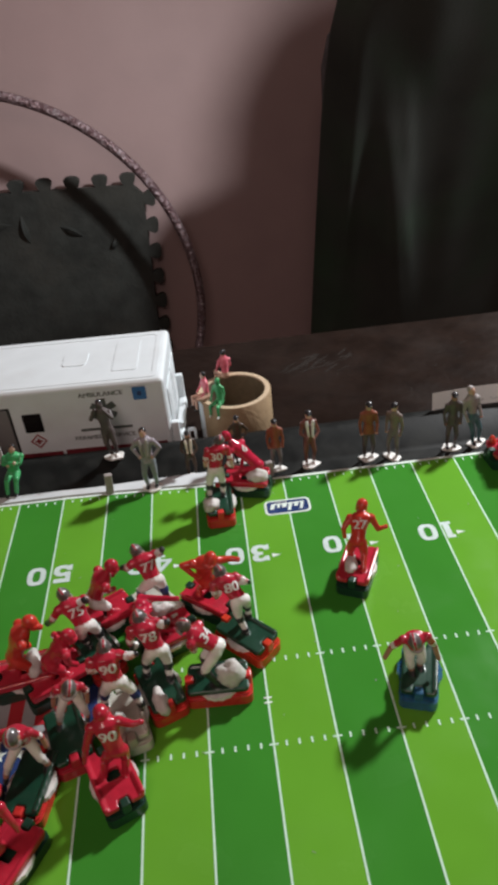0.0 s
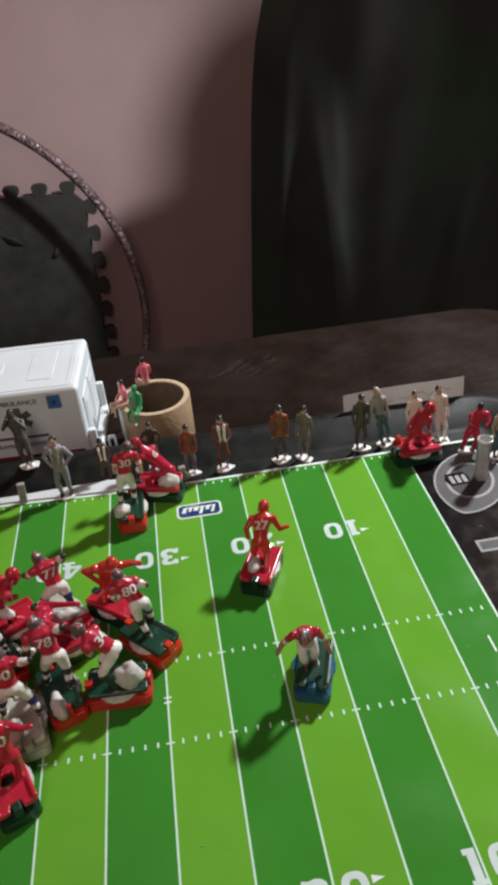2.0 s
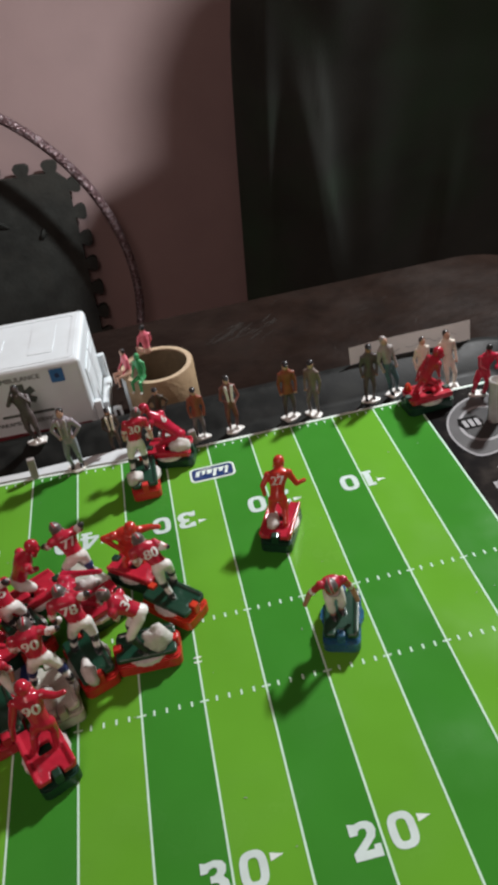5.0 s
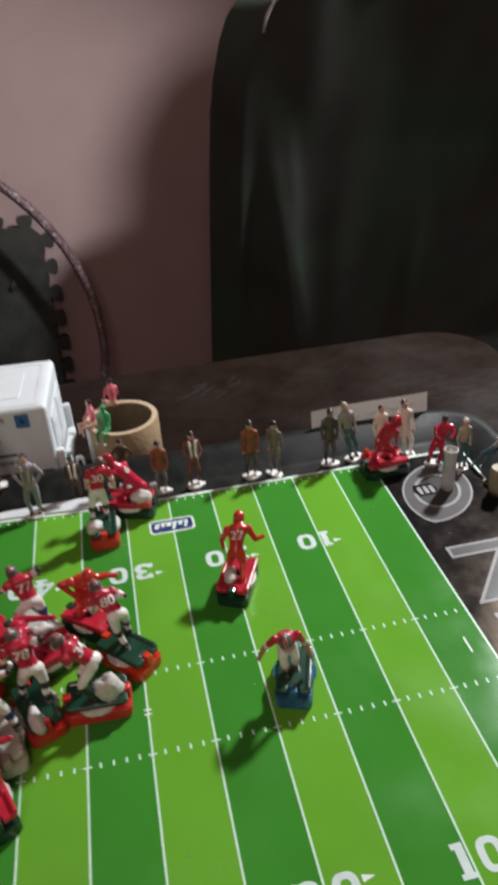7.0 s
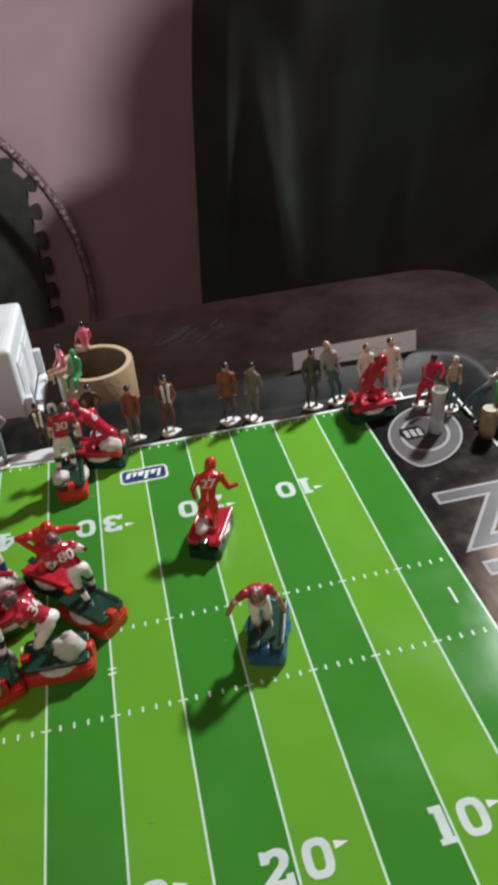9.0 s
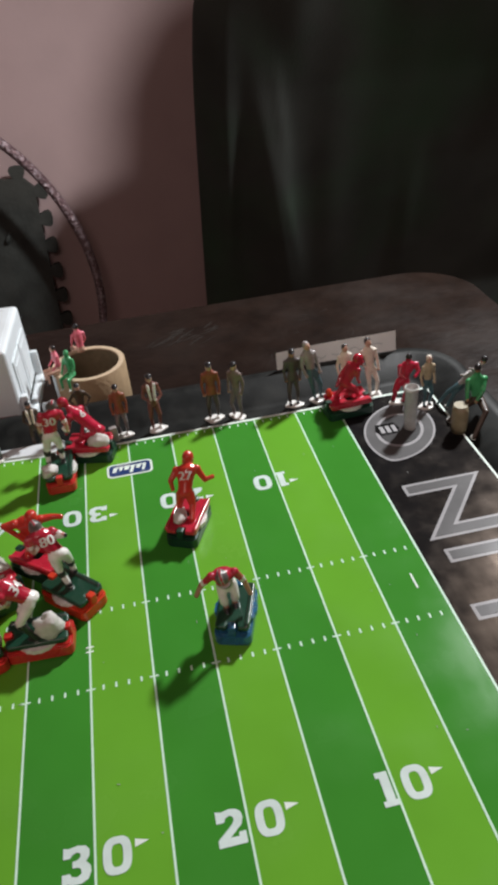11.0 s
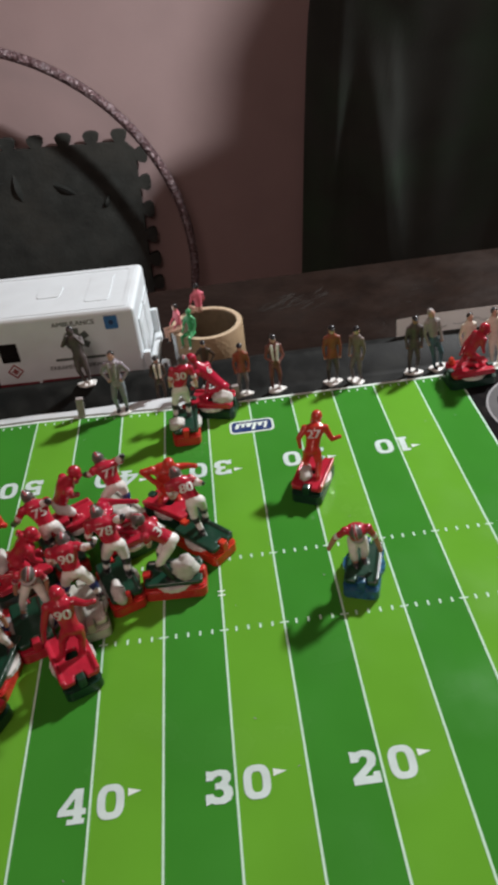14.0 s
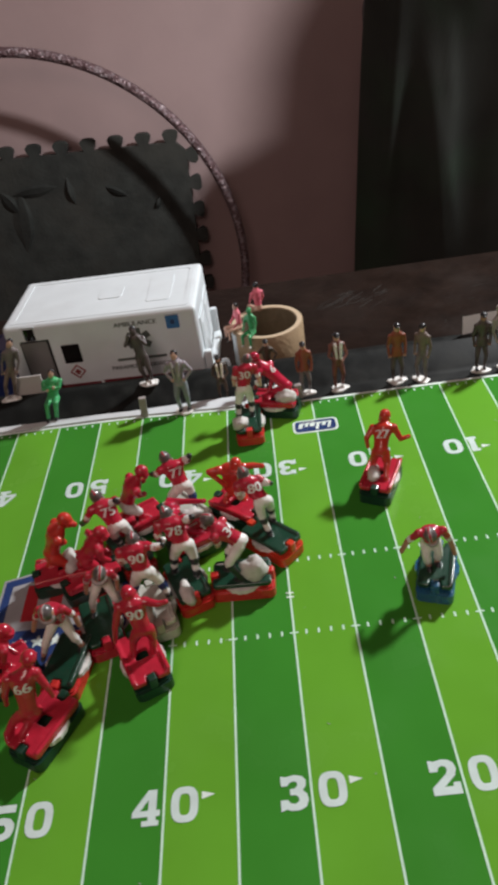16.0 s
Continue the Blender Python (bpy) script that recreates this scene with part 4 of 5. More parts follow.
red_player("66", -0.2485, -0.2060, -29, 8, RED, hip=(-2, -1, 9), chest=(-1, 2.5, 23), head=(3, 5.4, 30), lh=(-11, 2, 10), rh=(7, 2, 12), lf=(-12, -5, 0), rf=(-6, -6, 0))
red_player("", -0.1730, -0.0960, 50, 180, RUNNER_RED, girth=1.12, hip=(-1, 3, 10), chest=(0, -1, 21), head=(3, -4, 26.5), lh=(15, -1, 21), rh=(-4, -2, 13), er=(-5.5, 0, 4.5), lf=(-5, 3, 0), rf=(4, 3, 0))
red_player("", -0.2540, -0.1280, -80, -75, RUNNER_RED, girth=1.2, hip=(-2, 0, 10), chest=(2.5, 1, 20), head=(8.5, 1.4, 27.5), lh=(12, 1, 24), rh=(6, -2, 17), lf=(-6, 2, 0), rf=(3, -2, 0))
red_player("", -0.2410, -0.1320, -60, -70, RED, girth=1.15, hip=(0, 0, 9), chest=(6, 1, 15), head=(10, 2, 20.5), lh=(4, 4, 20), rh=(11, -2, 7), lf=(-5, 2, 0), rf=(4, -2, 0))
red_player("", -0.2210, -0.1000, -60, -70, RED, girth=1.2, trousers=PANTS, hip=(-4, 0, 10), chest=(1, 1, 19), head=(7, 2, 26.5), lh=(6, 4, 19), rh=(6, -1, 15), lf=(-6, 2, 0), rf=(2, -1, 0))
red_player("", -0.1930, -0.1150, -65, -80, DEEP_RED, girth=1.1, hip=(-12, 0, 9), chest=(-9, 0.5, 15), head=(-9, 1, 16.5), lh=(7, 1, 18), rh=(0, -2, 10), lf=(-8, 2, 0), rf=(1, -1, 0))
red_player("6", -0.1480, -0.0075, 75, 50, DEEP_RED, hip=(7, -1, 8), chest=(-3, 2, 19), head=(-9, 3.5, 27), lh=(-11, 1, 8), rh=(-3, -1, 6), lf=(-5, 2, 0), rf=(10, -1, 0))
red_player("", 0.0050, -0.0100, -85, -75, RED, girth=0.9, hip=(-1, 0, 11), chest=(3.5, 0.5, 19), head=(7, 1.4, 24.5), lh=(-6, 1, 9), rh=(7, -1, 10), lf=(-7, 1, 0), rf=(6, -1, 0))
red_player("", -0.2710, -0.1800, -60, -60, RED, hip=(0, 0, 7), chest=(4, 1, 13), head=(7, 2.5, 19), lh=(8, 2, 6), rh=(5, -1, 4), lf=(-4, 1, 0), rf=(3, -1, 0))

putty(-0.1050, -0.0900, ZP, (0.0030, 0.0055, 0.0036), -26)
putty(-0.1665, -0.1450, ZP, (0.0060, 0.0048, 0.0062), 10)
putty(-0.1420, -0.0130, ZP, (0.0062, 0.0036, 0.0048), -10)
putty(-0.1955, -0.1530, ZP, (0.0030, 0.0060, 0.0032), 22)
putty(-0.2120, -0.1610, ZP, (0.0035, 0.0050, 0.0042), 12)
putty(-0.2500, -0.1265, ZP, (0.0075, 0.0035, 0.0040), -80)
putty(-0.1960, -0.1040, ZP, (0.0062, 0.0036, 0.0034), 20)
putty(-0.1690, -0.0330, ZP, (0.0042, 0.0045, 0.0040), 0)
tagged(putty(-0.0045, -0.0050, ZP, (0.0022, 0.0022, 0.0032), 0, ORANGE_RED), "small orange-red plastic lump on a player plate")


# ---- bystanders along the far side ----
def bystander(name, label, x, y, z, face, joints, slots, H=0.0405, hat=None, disc=True, coat=0.0, scarf=None, hair=None, girth=0.66, lean=0.0):
    """A small painted onlooker with its cast foot, one mesh. slots: skin, top, legs, shoes."""
    bm = bmesh.new()
    skin, top, legs, shoes = slots
    mats = [skin, top, legs, shoes, hair or BLACK, WHITE, scarf or top]
    S, d, f = person_shape(bm, joints, H, (0, 1, 1, 0, 2, 2, 3), wide=girth)
    hd = S["head"]
    ball(bm, hd, (0.052 * H, 0.058 * H, 0.074 * H), 0, n=10, rows=7)
    if hat:
        ball(bm, hd + Vector((0, 0, 0.036 * H)), (0.057 * H, 0.063 * H, 0.048 * H), 4, n=10, rows=5, bottom=0.0)
        ball(bm, hd + Vector((0, 0.05 * H, 0.032 * H)), (0.046 * H, 0.046 * H, 0.012 * H), 4, n=10, rows=4)
    else:
        ball(bm, hd + Vector((0, -0.012 * H, 0.024 * H)), (0.056 * H, 0.056 * H, 0.060 * H), 4, n=10, rows=6, bottom=-0.3)
    if coat:
        c0, c1 = S["hip"] + d * 0.08 * H, S["hip"] - Vector((0, 0, coat * H))
        loft(bm, [circle(c0, Vector((1, 0, 0)), Vector((0, 1, 0)), 0.080 * H, 0.066 * H, 12), circle(c1, Vector((1, 0, 0)), Vector((0, 1, 0)), 0.094 * H, 0.080 * H, 12)], 1)
    if scarf:
        for sx in (-1, 1):
            limb(bm, S["chest"] + Vector((sx * 0.05 * H, 0.10 * H, 0.10 * H)), S["hip"] + Vector((sx * 0.03 * H, 0.125 * H, 0.10 * H)), 0.028 * H, 0.022 * H, 6, n=6)
    if disc:
        out = [((0.150 + 0.03 * math.sin(3 * a + x * 300)) * H * math.cos(a), (0.105 + 0.022 * math.cos(2 * a + x * 200)) * H * math.sin(a) + 0.02 * H) for a in [2 * math.pi * i / 18 for i in range(18)]]
        prism(bm, out, -0.0012, 0.0002, 5)
    side = math.cos(radians(face)) * lean
    for v in bm.verts:
        v.co.x += side * max(0.0, v.co.z)
    ob = part(name, moulded(bm, mats, 0.00040), mats, smooth=True)
    ob.matrix_world = pose(x, y, z + (0.0012 if disc else 0), 0, 0, face)
    return tagged(ob, label, "toy figure", "onlookers beside the field")


HIPS = J(lh=(-.09, .06, .54), rh=(.09, .06, .54), el=(-.095, -.04, .0), er=(.095, -.04, .0))
CLASP = J(lh=(-.05, .15, .56), rh=(.05, .15, .58), el=(-.07, -.02, -.05), er=(.07, -.02, -.05))
LOOKING = J(lh=(-.06, .11, .88), rh=(.06, .11, .89), el=(-.07, .05, -.10), er=(.07, .05, -.10), lf=(-.035, 0, 0), rf=(.035, .02, 0))
ONEHIP = J(rh=(.09, .06, .54), er=(.095, -.04, .0))
SIT = J(hip=(0, 0, .10), chest=(0, .02, .36), neck=(0, .03, .45), head=(0, .04, .53), lh=(-.12, .16, .14), rh=(.12, .16, .14), lf=(-.08, .34, -.30), rf=(.08, .34, -.30), kl=(-.02, .16, .12), kr=(.02, .16, .12))
FOLDED = J(hip=(0, 0, .34), chest=(0, .01, .60), neck=(0, .02, .70), head=(0, .03, .79), lh=(.05, .14, .56), rh=(-.05, .15, .60), el=(-.09, .02, -.04), er=(.09, .02, -.04), lf=(-.07, .17, 0), rf=(.07, .18, 0), kl=(-.01, .10, .14), kr=(.01, .10, .14))
PERCHED = dict(SIT, lf=(-.08, .27, -.17), rf=(.08, .29, -.15), kl=(-.02, .14, .10), kr=(.02, .14, .10))

bystander("toy_onlooker", "slim olive-grey toy bystander on a white cast foot", -0.3165, 0.0360, 0.0075, 180, STAND, (PALE_SKIN, GREY_SUIT, KHAKI, WHITE), H=0.041, lean=0.30)
bystander("toy_onlooker", "dark grey toy bystander holding something to its face", -0.2255, 0.0330, 0.0070, 176, LOOKING, (DARK_GREY, DARK_GREY, DARK_GREY, WHITE), H=0.040, lean=-0.08, girth=0.76)
bystander("toy_onlooker", "lilac-grey-jacketed toy bystander with hands on its hips", -0.2025, 0.0030, 0.0026, 172, HIPS, (PALE_SKIN, LILAC_GREY, JEANS, BLACK), H=0.0405, coat=0.06, scarf=PALE_GREY, girth=0.76)
bystander("toy_onlooker", "dark brown toy bystander with a strap and a pale bundle", -0.1795, 0.0166, -0.0037, 185, CLASP, (SKIN, DARK_BROWN, DARK_BROWN, BLACK), H=0.0325, hat=True, coat=0.08, scarf=CREAM)
bystander("toy_onlooker", "dark brown toy bystander in a cap with hands on hips", -0.1500, 0.0190, 0.0012, 184, HIPS, (PALE_SKIN, DARK_BROWN, DARK_GREY, BLACK), H=0.0325, hat=True)
bystander("toy_onlooker", "toy bystander in rust jacket and grey trousers", -0.1285, 0.0141, -0.0037, 180, STAND, (PALE_SKIN, RUST, GREY_SUIT, WHITE), H=0.0350, hat=True, coat=0.05)
bystander("toy_onlooker", "toy bystander in brown suit with a white scarf", -0.1083, 0.0146, -0.0037, 186, CLASP, (PALE_SKIN, BROWN, BROWN, WHITE), H=0.0378, hat=True, coat=0.06, scarf=WHITE)
bystander("toy_onlooker", "toy bystander in rust-brown jacket and grey trousers", -0.0727, 0.0141, -0.0037, 178, STAND, (PALE_SKIN, RUST, DARK_GREY, WHITE), H=0.0390, hat=True, coat=0.05)
bystander("toy_onlooker", "slim khaki toy bystander carrying a bag", -0.0578, 0.0116, -0.0037, 140, STAND, (PALE_SKIN, KHAKI, GREY_SUIT, WHITE), H=0.0376, hat=True)
bystander("toy_onlooker", "dark grey uniformed toy bystander in a cap", -0.0222, 0.0141, -0.0037, 176, STAND, (SKIN, DARK_GREY, DARK_GREY, BLACK), H=0.0382, hat=True, coat=0.05)
bystander("toy_onlooker", "toy bystander in pale jacket and teal jeans", -0.0065, 0.0154, -0.0037, 200, STAND, (PALE_SKIN, PALE_GREY, TEAL, BLACK), H=0.0420, hair=PALE_GREY, lean=-0.20)
bystander("toy_onlooker", "cream-clothed toy bystander with dark hair", 0.0100, 0.0116, -0.0037, 190, STAND, (PALE_SKIN, CREAM, CREAM, WHITE), H=0.0365)
bystander("toy_onlooker", "cream-clothed toy bystander with one hand on hip", 0.0275, 0.0081, -0.0037, 186, ONEHIP, (PALE_SKIN, CREAM, CREAM, WHITE), H=0.0400, lean=-0.12)
bystander("toy_onlooker", "bright red toy bystander bending its knees on a white cast foot", 0.0370, -0.0110, 0.0, 0, stance(0, hip=(3, 3, 13), chest=(6, 4, 20), head=(6.5, 4, 26.5), lh=(3, -1, 16), rh=(9, -1, 16), el=(-2, 0, -1), er=(2, 0, -1), lf=(-3, 1, 0), rf=(2, -2, 0), kl=(-2, -3, 2), kr=(0, -3, 2)), (DEEP_RED, DEEP_RED, DEEP_RED, BLACK), H=0.0345, girth=0.92)
bystander("toy_onlooker", "fair-haired toy bystander in tan vest and teal trousers", 0.0505, -0.0195, 0.0, 190, STAND, (PALE_SKIN, TAN, TEAL, BLACK), H=0.0335, hair=CREAM)
bystander("toy_onlooker", "bright green seated toy bystander with folded arms", -0.2850, 0.0138, 0.0056, 180, FOLDED, (PALE_SKIN, LEAF, LEAF, BLACK), H=0.0365, disc=False, lean=0.22, girth=0.88)


# ---- cardboard ring with three seated figures ----
def cardboard_ring():
    r = thing("cardboard_ring", pose(-0.1475, 0.1000, ZT), "brown cardboard tape core standing on end", "cardboard tube")
    bm = bmesh.new()
    n = 48
    X, Y, Z = Vector((1, 0, 0)), Vector((0, 1, 0)), Vector((0, 0, 1))
    prof = [(0.0250, 0.0), (0.0255, 0.0008), (0.0255, 0.0395), (0.0248, 0.0402)]
    loft(bm, [circle(Z * z, X, Y, q, q, n) for q, z in prof], 0, caps=False)
    part("outer_wrap", bm, CARD, r, smooth=True)
    bm = bmesh.new()
    loft(bm, [circle(Z * z, X, Y, q, q, n) for q, z in ((0.0248, 0.0402), (0.0215, 0.0402), (0.0212, 0.0398), (0.0212, 0.0392))], 0, caps=False)
    part("cut_edge", bm, CARD_EDGE, r, "pale cut edge")
    # the inner wall takes the darkened brown, so the ring reads as unlit inside
    bm = bmesh.new()
    loft(bm, [circle(Z * z, X, Y, q, q, n) for q, z in ((0.0212, 0.0392), (0.0212, 0.0))], 0, caps=False)
    part("inner_wall", bm, CARD_SHADED, r, "inner wall in a brown darkened for its unlit hollow", smooth=True)
    bm = bmesh.new()
    arc = [radians(186 + 22 * i / 8) for i in range(9)]
    loft(bm, [[(q * math.cos(a), q * math.sin(a), z) for q, z in ((0.0252, 0.001), (0.0259, 0.001), (0.0259, 0.0385), (0.0252, 0.0385))] for a in arc])
    part("paper_seam", bm, TRIM_WHITE, r, "pale upright strip on the outer wall")
    return r


cardboard_ring()
ZR = ZT + 0.0402
bystander("toy_onlooker", "pink seated toy figure with dark hair on the cardboard ring", -0.1520, 0.1220, ZR - 0.0030, 20, SIT, (SKIN, PINK, PALE_SKIN, WHITE), H=0.0380, disc=False)
bystander("toy_onlooker", "red-dressed seated toy figure on the cardboard ring", -0.1665, 0.0915, ZR + 0.0008, 110, PERCHED, (PALE_SKIN, PINK, PALE_SKIN, BLACK), H=0.0340, disc=False)
bystander("toy_onlooker", "green seated toy figure on the cardboard ring", -0.1580, 0.0815, ZR + 0.0012, 150, PERCHED, (LEAF, LEAF, LEAF, WHITE), H=0.0335, disc=False, hair=LEAF)


# ---- toy ambulance ----
def ambulance():
    a = thing("toy_ambulance", pose(-0.2531, 0.0956, ZT, 0, 0, -2.8), "white plastic toy ambulance parked behind the board", "toy ambulance")
    hx, hy, z0, z1 = 0.0637, 0.0355, 0.0285, 0.0790
    body = part("body", box(bmesh.new(), (-hx, -hy, z0), (hx, hy, z1), 0.0030, seg=3), WHITE_PLASTIC, a, smooth=False)
    rim = bmesh.new()
    prism(rim, round_rect(-hx + 0.004, -hy + 0.004, hx - 0.004, hy - 0.004, 0.003), z1, z1 + 0.0003, hole=round_rect(-hx + 0.0075, -hy + 0.0075, hx - 0.0075, hy - 0.0075, 0.003))
    part("roof_rim", rim, WHITE_PLASTIC, a)
    part("roof_hatch", prism(bmesh.new(), round_rect(0.030, -0.020, 0.046, 0.020, 0.002), z1, z1 + 0.0003), WHITE_PLASTIC, a)
    part("roof_vent", prism(bmesh.new(), round_rect(-0.004, -0.008, 0.012, 0.010, 0.003), z1, z1 + 0.0004), WHITE_PLASTIC, a)
    Y = -hy

    def panel(name, x0, zz0, x1, zz1, mat, out=0.0005, label="", r=0.0008):
        bm = bmesh.new()
        prism(bm, round_rect(x0, zz0, x1, zz1, r, 3), 0.0, out)
        bm.transform(Matrix.Translation((0, Y, 0)) @ pose(0, 0, 0, 90))
        return part(name, bm, mat, a, label)
    w = -0.2535
    panel("window", -0.282 - w, 0.049, -0.270 - w, 0.0625, DARK_GLASS, label="dark square side window")
    panel("window", -0.3035 - w, 0.0685, -0.2965 - w, 0.0765, DARK_GLASS, label="small dark window")
    panel("window_trim", -0.3045 - w, 0.0770, -0.2955 - w, 0.0785, TRIM_WHITE, 0.0010)
    panel("door_seal", -0.3080 - w, 0.0300, -0.2885 - w, 0.0680, RUBBER, 0.0003)
    panel("side_door", -0.3070 - w, 0.0305, -0.2900 - w, 0.0670, GREY_WINDOW, 0.0007, "grey side door panel")
    panel("blue_sign", -0.2100 - w, 0.0660, -0.2015 - w, 0.0750, SIGN_BLUE, label="blue square sign")
    panel("blue_sign_border", -0.2105 - w, 0.0752, -0.2010 - w, 0.0762, TRIM_WHITE)
    panel("red_stripe", -0.3120 - w, 0.0300, -0.2620 - w, 0.0328, MAROON_TAPE, 0.0003, r=0.0004)
    panel("red_stripe", -0.2600 - w, 0.0298, -0.1935 - w, 0.0334, MAROON_TAPE, 0.0003, r=0.0004)
    panel("sign_mark", -0.2072 - w, 0.0690, -0.2043 - w, 0.0722, NAVY, 0.0008, r=0.0012)
    # lettering on the side
    tm = pose(0, Y - 0.0004, 0, 90, 0, 0)
    bm = bmesh.new()
    for k, dx in enumerate((-0.00012, 0.00012)):
        add_letters(bm, "AMBULANCE", 0.0045, Matrix.Translation((-0.2300 - w + dx, -0.00003 * k, 0.0725)) @ tm, wide=1.06)
    part("lettering", bm, INK, a)
    bm = bmesh.new()
    for k, dx in enumerate((-0.00010, 0.00010)):
        add_letters(bm, "PARAMEDIC SERVICE", 0.0042, Matrix.Translation((-0.2325 - w + dx, -0.00003 * k, 0.0415)) @ tm, wide=1.0)
    part("lettering", bm, INK, a)
    panel("lettering_bar", -0.2470 - w, 0.0462, -0.2345 - w, 0.0480, INK, 0.0003, r=0.0002)
    panel("lettering_bar", -0.2305 - w, 0.0462, -0.2140 - w, 0.0480, INK, 0.0003, r=0.0002)
    st = bmesh.new()
    for k in range(3):
        m = Matrix.Translation((-0.2300 - w, Y - 0.0003, 0.0605)) @ pose(0, 0, 0, 0, 60 * k, 0)
        b2 = bmesh.new()
        box(b2, (-0.0022, -0.0002, -0.0085), (0.0022, 0.0002, 0.0085))
        b2.transform(m)
        me = bpy.data.meshes.new("tmp")
        b2.to_mesh(me)
        b2.free()
        st.from_mesh(me)
        bpy.data.meshes.remove(me)
    part("six_point_emblem", st, INK, a)
    dm = bmesh.new()
    prism(dm, [(-0.0055, 0), (0, -0.0055), (0.0055, 0), (0, 0.0055)], 0, 0.0003, hole=[(-0.0042, 0), (0, -0.0042), (0.0042, 0), (0, 0.0042)])
    for q in ((-0.0022, -0.0008, 0.0022, 0.0008), (-0.0008, -0.0022, 0.0008, 0.0022)):
        flat(dm, *q, 0.0004)
    dm.transform(Matrix.Translation((-0.2755 - w, Y, 0.0420)) @ pose(0, 0, 0, 90))
    part("diamond_badge", dm, RED_TAPE, a)
    # back end: door frames, lamps and step
    for y0, y1 in ((-0.026, -0.001), (0.001, 0.026)):
        d = part("rear_door", box(bmesh.new(), (hx, y0, 0.030), (hx + 0.0009, y1, 0.066), 0.0004), WHITE_PLASTIC, a)
        part("door_panel", box(bmesh.new(), (hx + 0.0008, y0 + 0.004, 0.036), (hx + 0.0012, y1 - 0.004, 0.061), 0.0002), WHITE_PLASTIC, d)
    part("rear_step", box(bmesh.new(), (hx, -0.030, 0.021), (hx + 0.0060, 0.030, 0.0270), 0.0012), WHITE_PLASTIC, a)
    for y in (-0.0310, 0.0310):
        part("rear_post", box(bmesh.new(), (hx, y - 0.0022, 0.024), (hx + 0.0050, y + 0.0022, 0.045), 0.0010), WHITE_PLASTIC, a)
    loop = bmesh.new()
    prism(loop, round_rect(-0.0030, 0.0085, 0.0030, 0.0260, 0.0022), -0.0011, 0.0011, hole=round_rect(-0.0014, 0.0105, 0.0014, 0.0240, 0.0010))
    loop.transform(Matrix.Translation((hx + 0.0105, -0.012, 0.0)) @ pose(0, 0, 0, 90))
    part("grab_loop", loop, WHITE_PLASTIC, a, "white rounded grab loop")
    part("chassis", box(bmesh.new(), (-0.105, -0.030, 0.0095), (hx, 0.030, z0), 0.0015), BLACK_PLASTIC, a, "black plastic underbody")
    for x in (-0.078, 0.034):
        for sy in (-1, 1):
            bm = cylinder(bmesh.new(), (0, 0), 0.0125, -0.0045, 0.0045, n=28, bevel=0.0015)
            bm.transform(Matrix.Translation((x, sy * 0.0285, 0.0125)) @ pose(0, 0, 0, 90))
            wh = part("wheel", bm, RUBBER, a)
            bm = cylinder(bmesh.new(), (0, 0), 0.0068, -0.0050, 0.0050, n=20, bevel=0.0008)
            bm.transform(Matrix.Translation((x, sy * 0.0287, 0.0125)) @ pose(0, 0, 0, 90))
            part("hub", bm, PALE_GREY, wh)
    # cab
    bm = bmesh.new()
    side = [(-hx, 0.016), (-hx, 0.062), (-0.078, 0.060), (-0.092, 0.042), (-0.112, 0.038), (-0.116, 0.016)]
    lo = [bm.verts.new((x, -0.031, z)) for x, z in side]
    hi = [bm.verts.new((x, 0.031, z)) for x, z in side]
    for i in range(6):
        bm.faces.new((lo[i], lo[(i + 1) % 6], hi[(i + 1) % 6], hi[i]))
    bm.faces.new(lo), bm.faces.new(hi[::-1])
    bmesh.ops.bevel(bm, geom=list(bm.edges), offset=0.002, segments=2, affect="EDGES")
    part("cab", bm, NAVY, a, "dark blue cab")


ambulance()


# ---- paper strip standing behind the kerb ----
def paper_strip():
    bm = bmesh.new()
    n = 16
    rows = []
    for i in range(n + 1):
        q = i / n
        x = -0.0262 + 0.0798 * q
        y = 0.0400 + 0.0010 * math.sin(q * 5)
        rows.append((bm.verts.new((x, y, 0.0076 + 0.0004 * math.sin(q * 9))), bm.verts.new((x, y + 0.0015, 0.0194 + 0.0022 * q))))
    for a, b in zip(rows, rows[1:]):
        bm.faces.new((a[0], b[0], b[1], a[1]))
    p = tagged(part("paper_strip", bm, PAPER, smooth=True), "strip of white paper with faint grey scribble, propped upright", "paper")
    for k, (x0, z0, w_, h_) in enumerate(((-0.016, 0.0135, 0.007, 0.0016), (-0.004, 0.0140, 0.010, 0.0022), (0.010, 0.0145, 0.008, -0.0015), (0.022, 0.0150, 0.011, 0.0018), (0.036, 0.0155, 0.008, 0.0014))):
        pts = [(x0 + w_ * q / 10, 0.0386, z0 - 0.001 + h_ * math.sin(q * math.pi / 10 * (1 + k % 2)) * (1 - 0.05 * q)) for q in range(11)]
        part("scribble", tube(bmesh.new(), pts, 0.00022, n=5), GREY_LIGHT, p)


paper_strip()
bm = bmesh.new()
box(bm, (-0.3135, 0.0385, 0.0074), (-0.2945, 0.0400, 0.0205), 0.0004)
tagged(part("paper_scrap", bm, PAPER), "small upright scrap of white paper on the frame", "paper")

# ---- small things by the end zone ----
tb = thing("plastic_tube", pose(0.0335, -0.0375, 0), "short milky plastic tube standing in the end zone", "tube")
X_, Y_, Z_ = Vector((1, 0, 0)), Vector((0, 1, 0)), Vector((0, 0, 1))
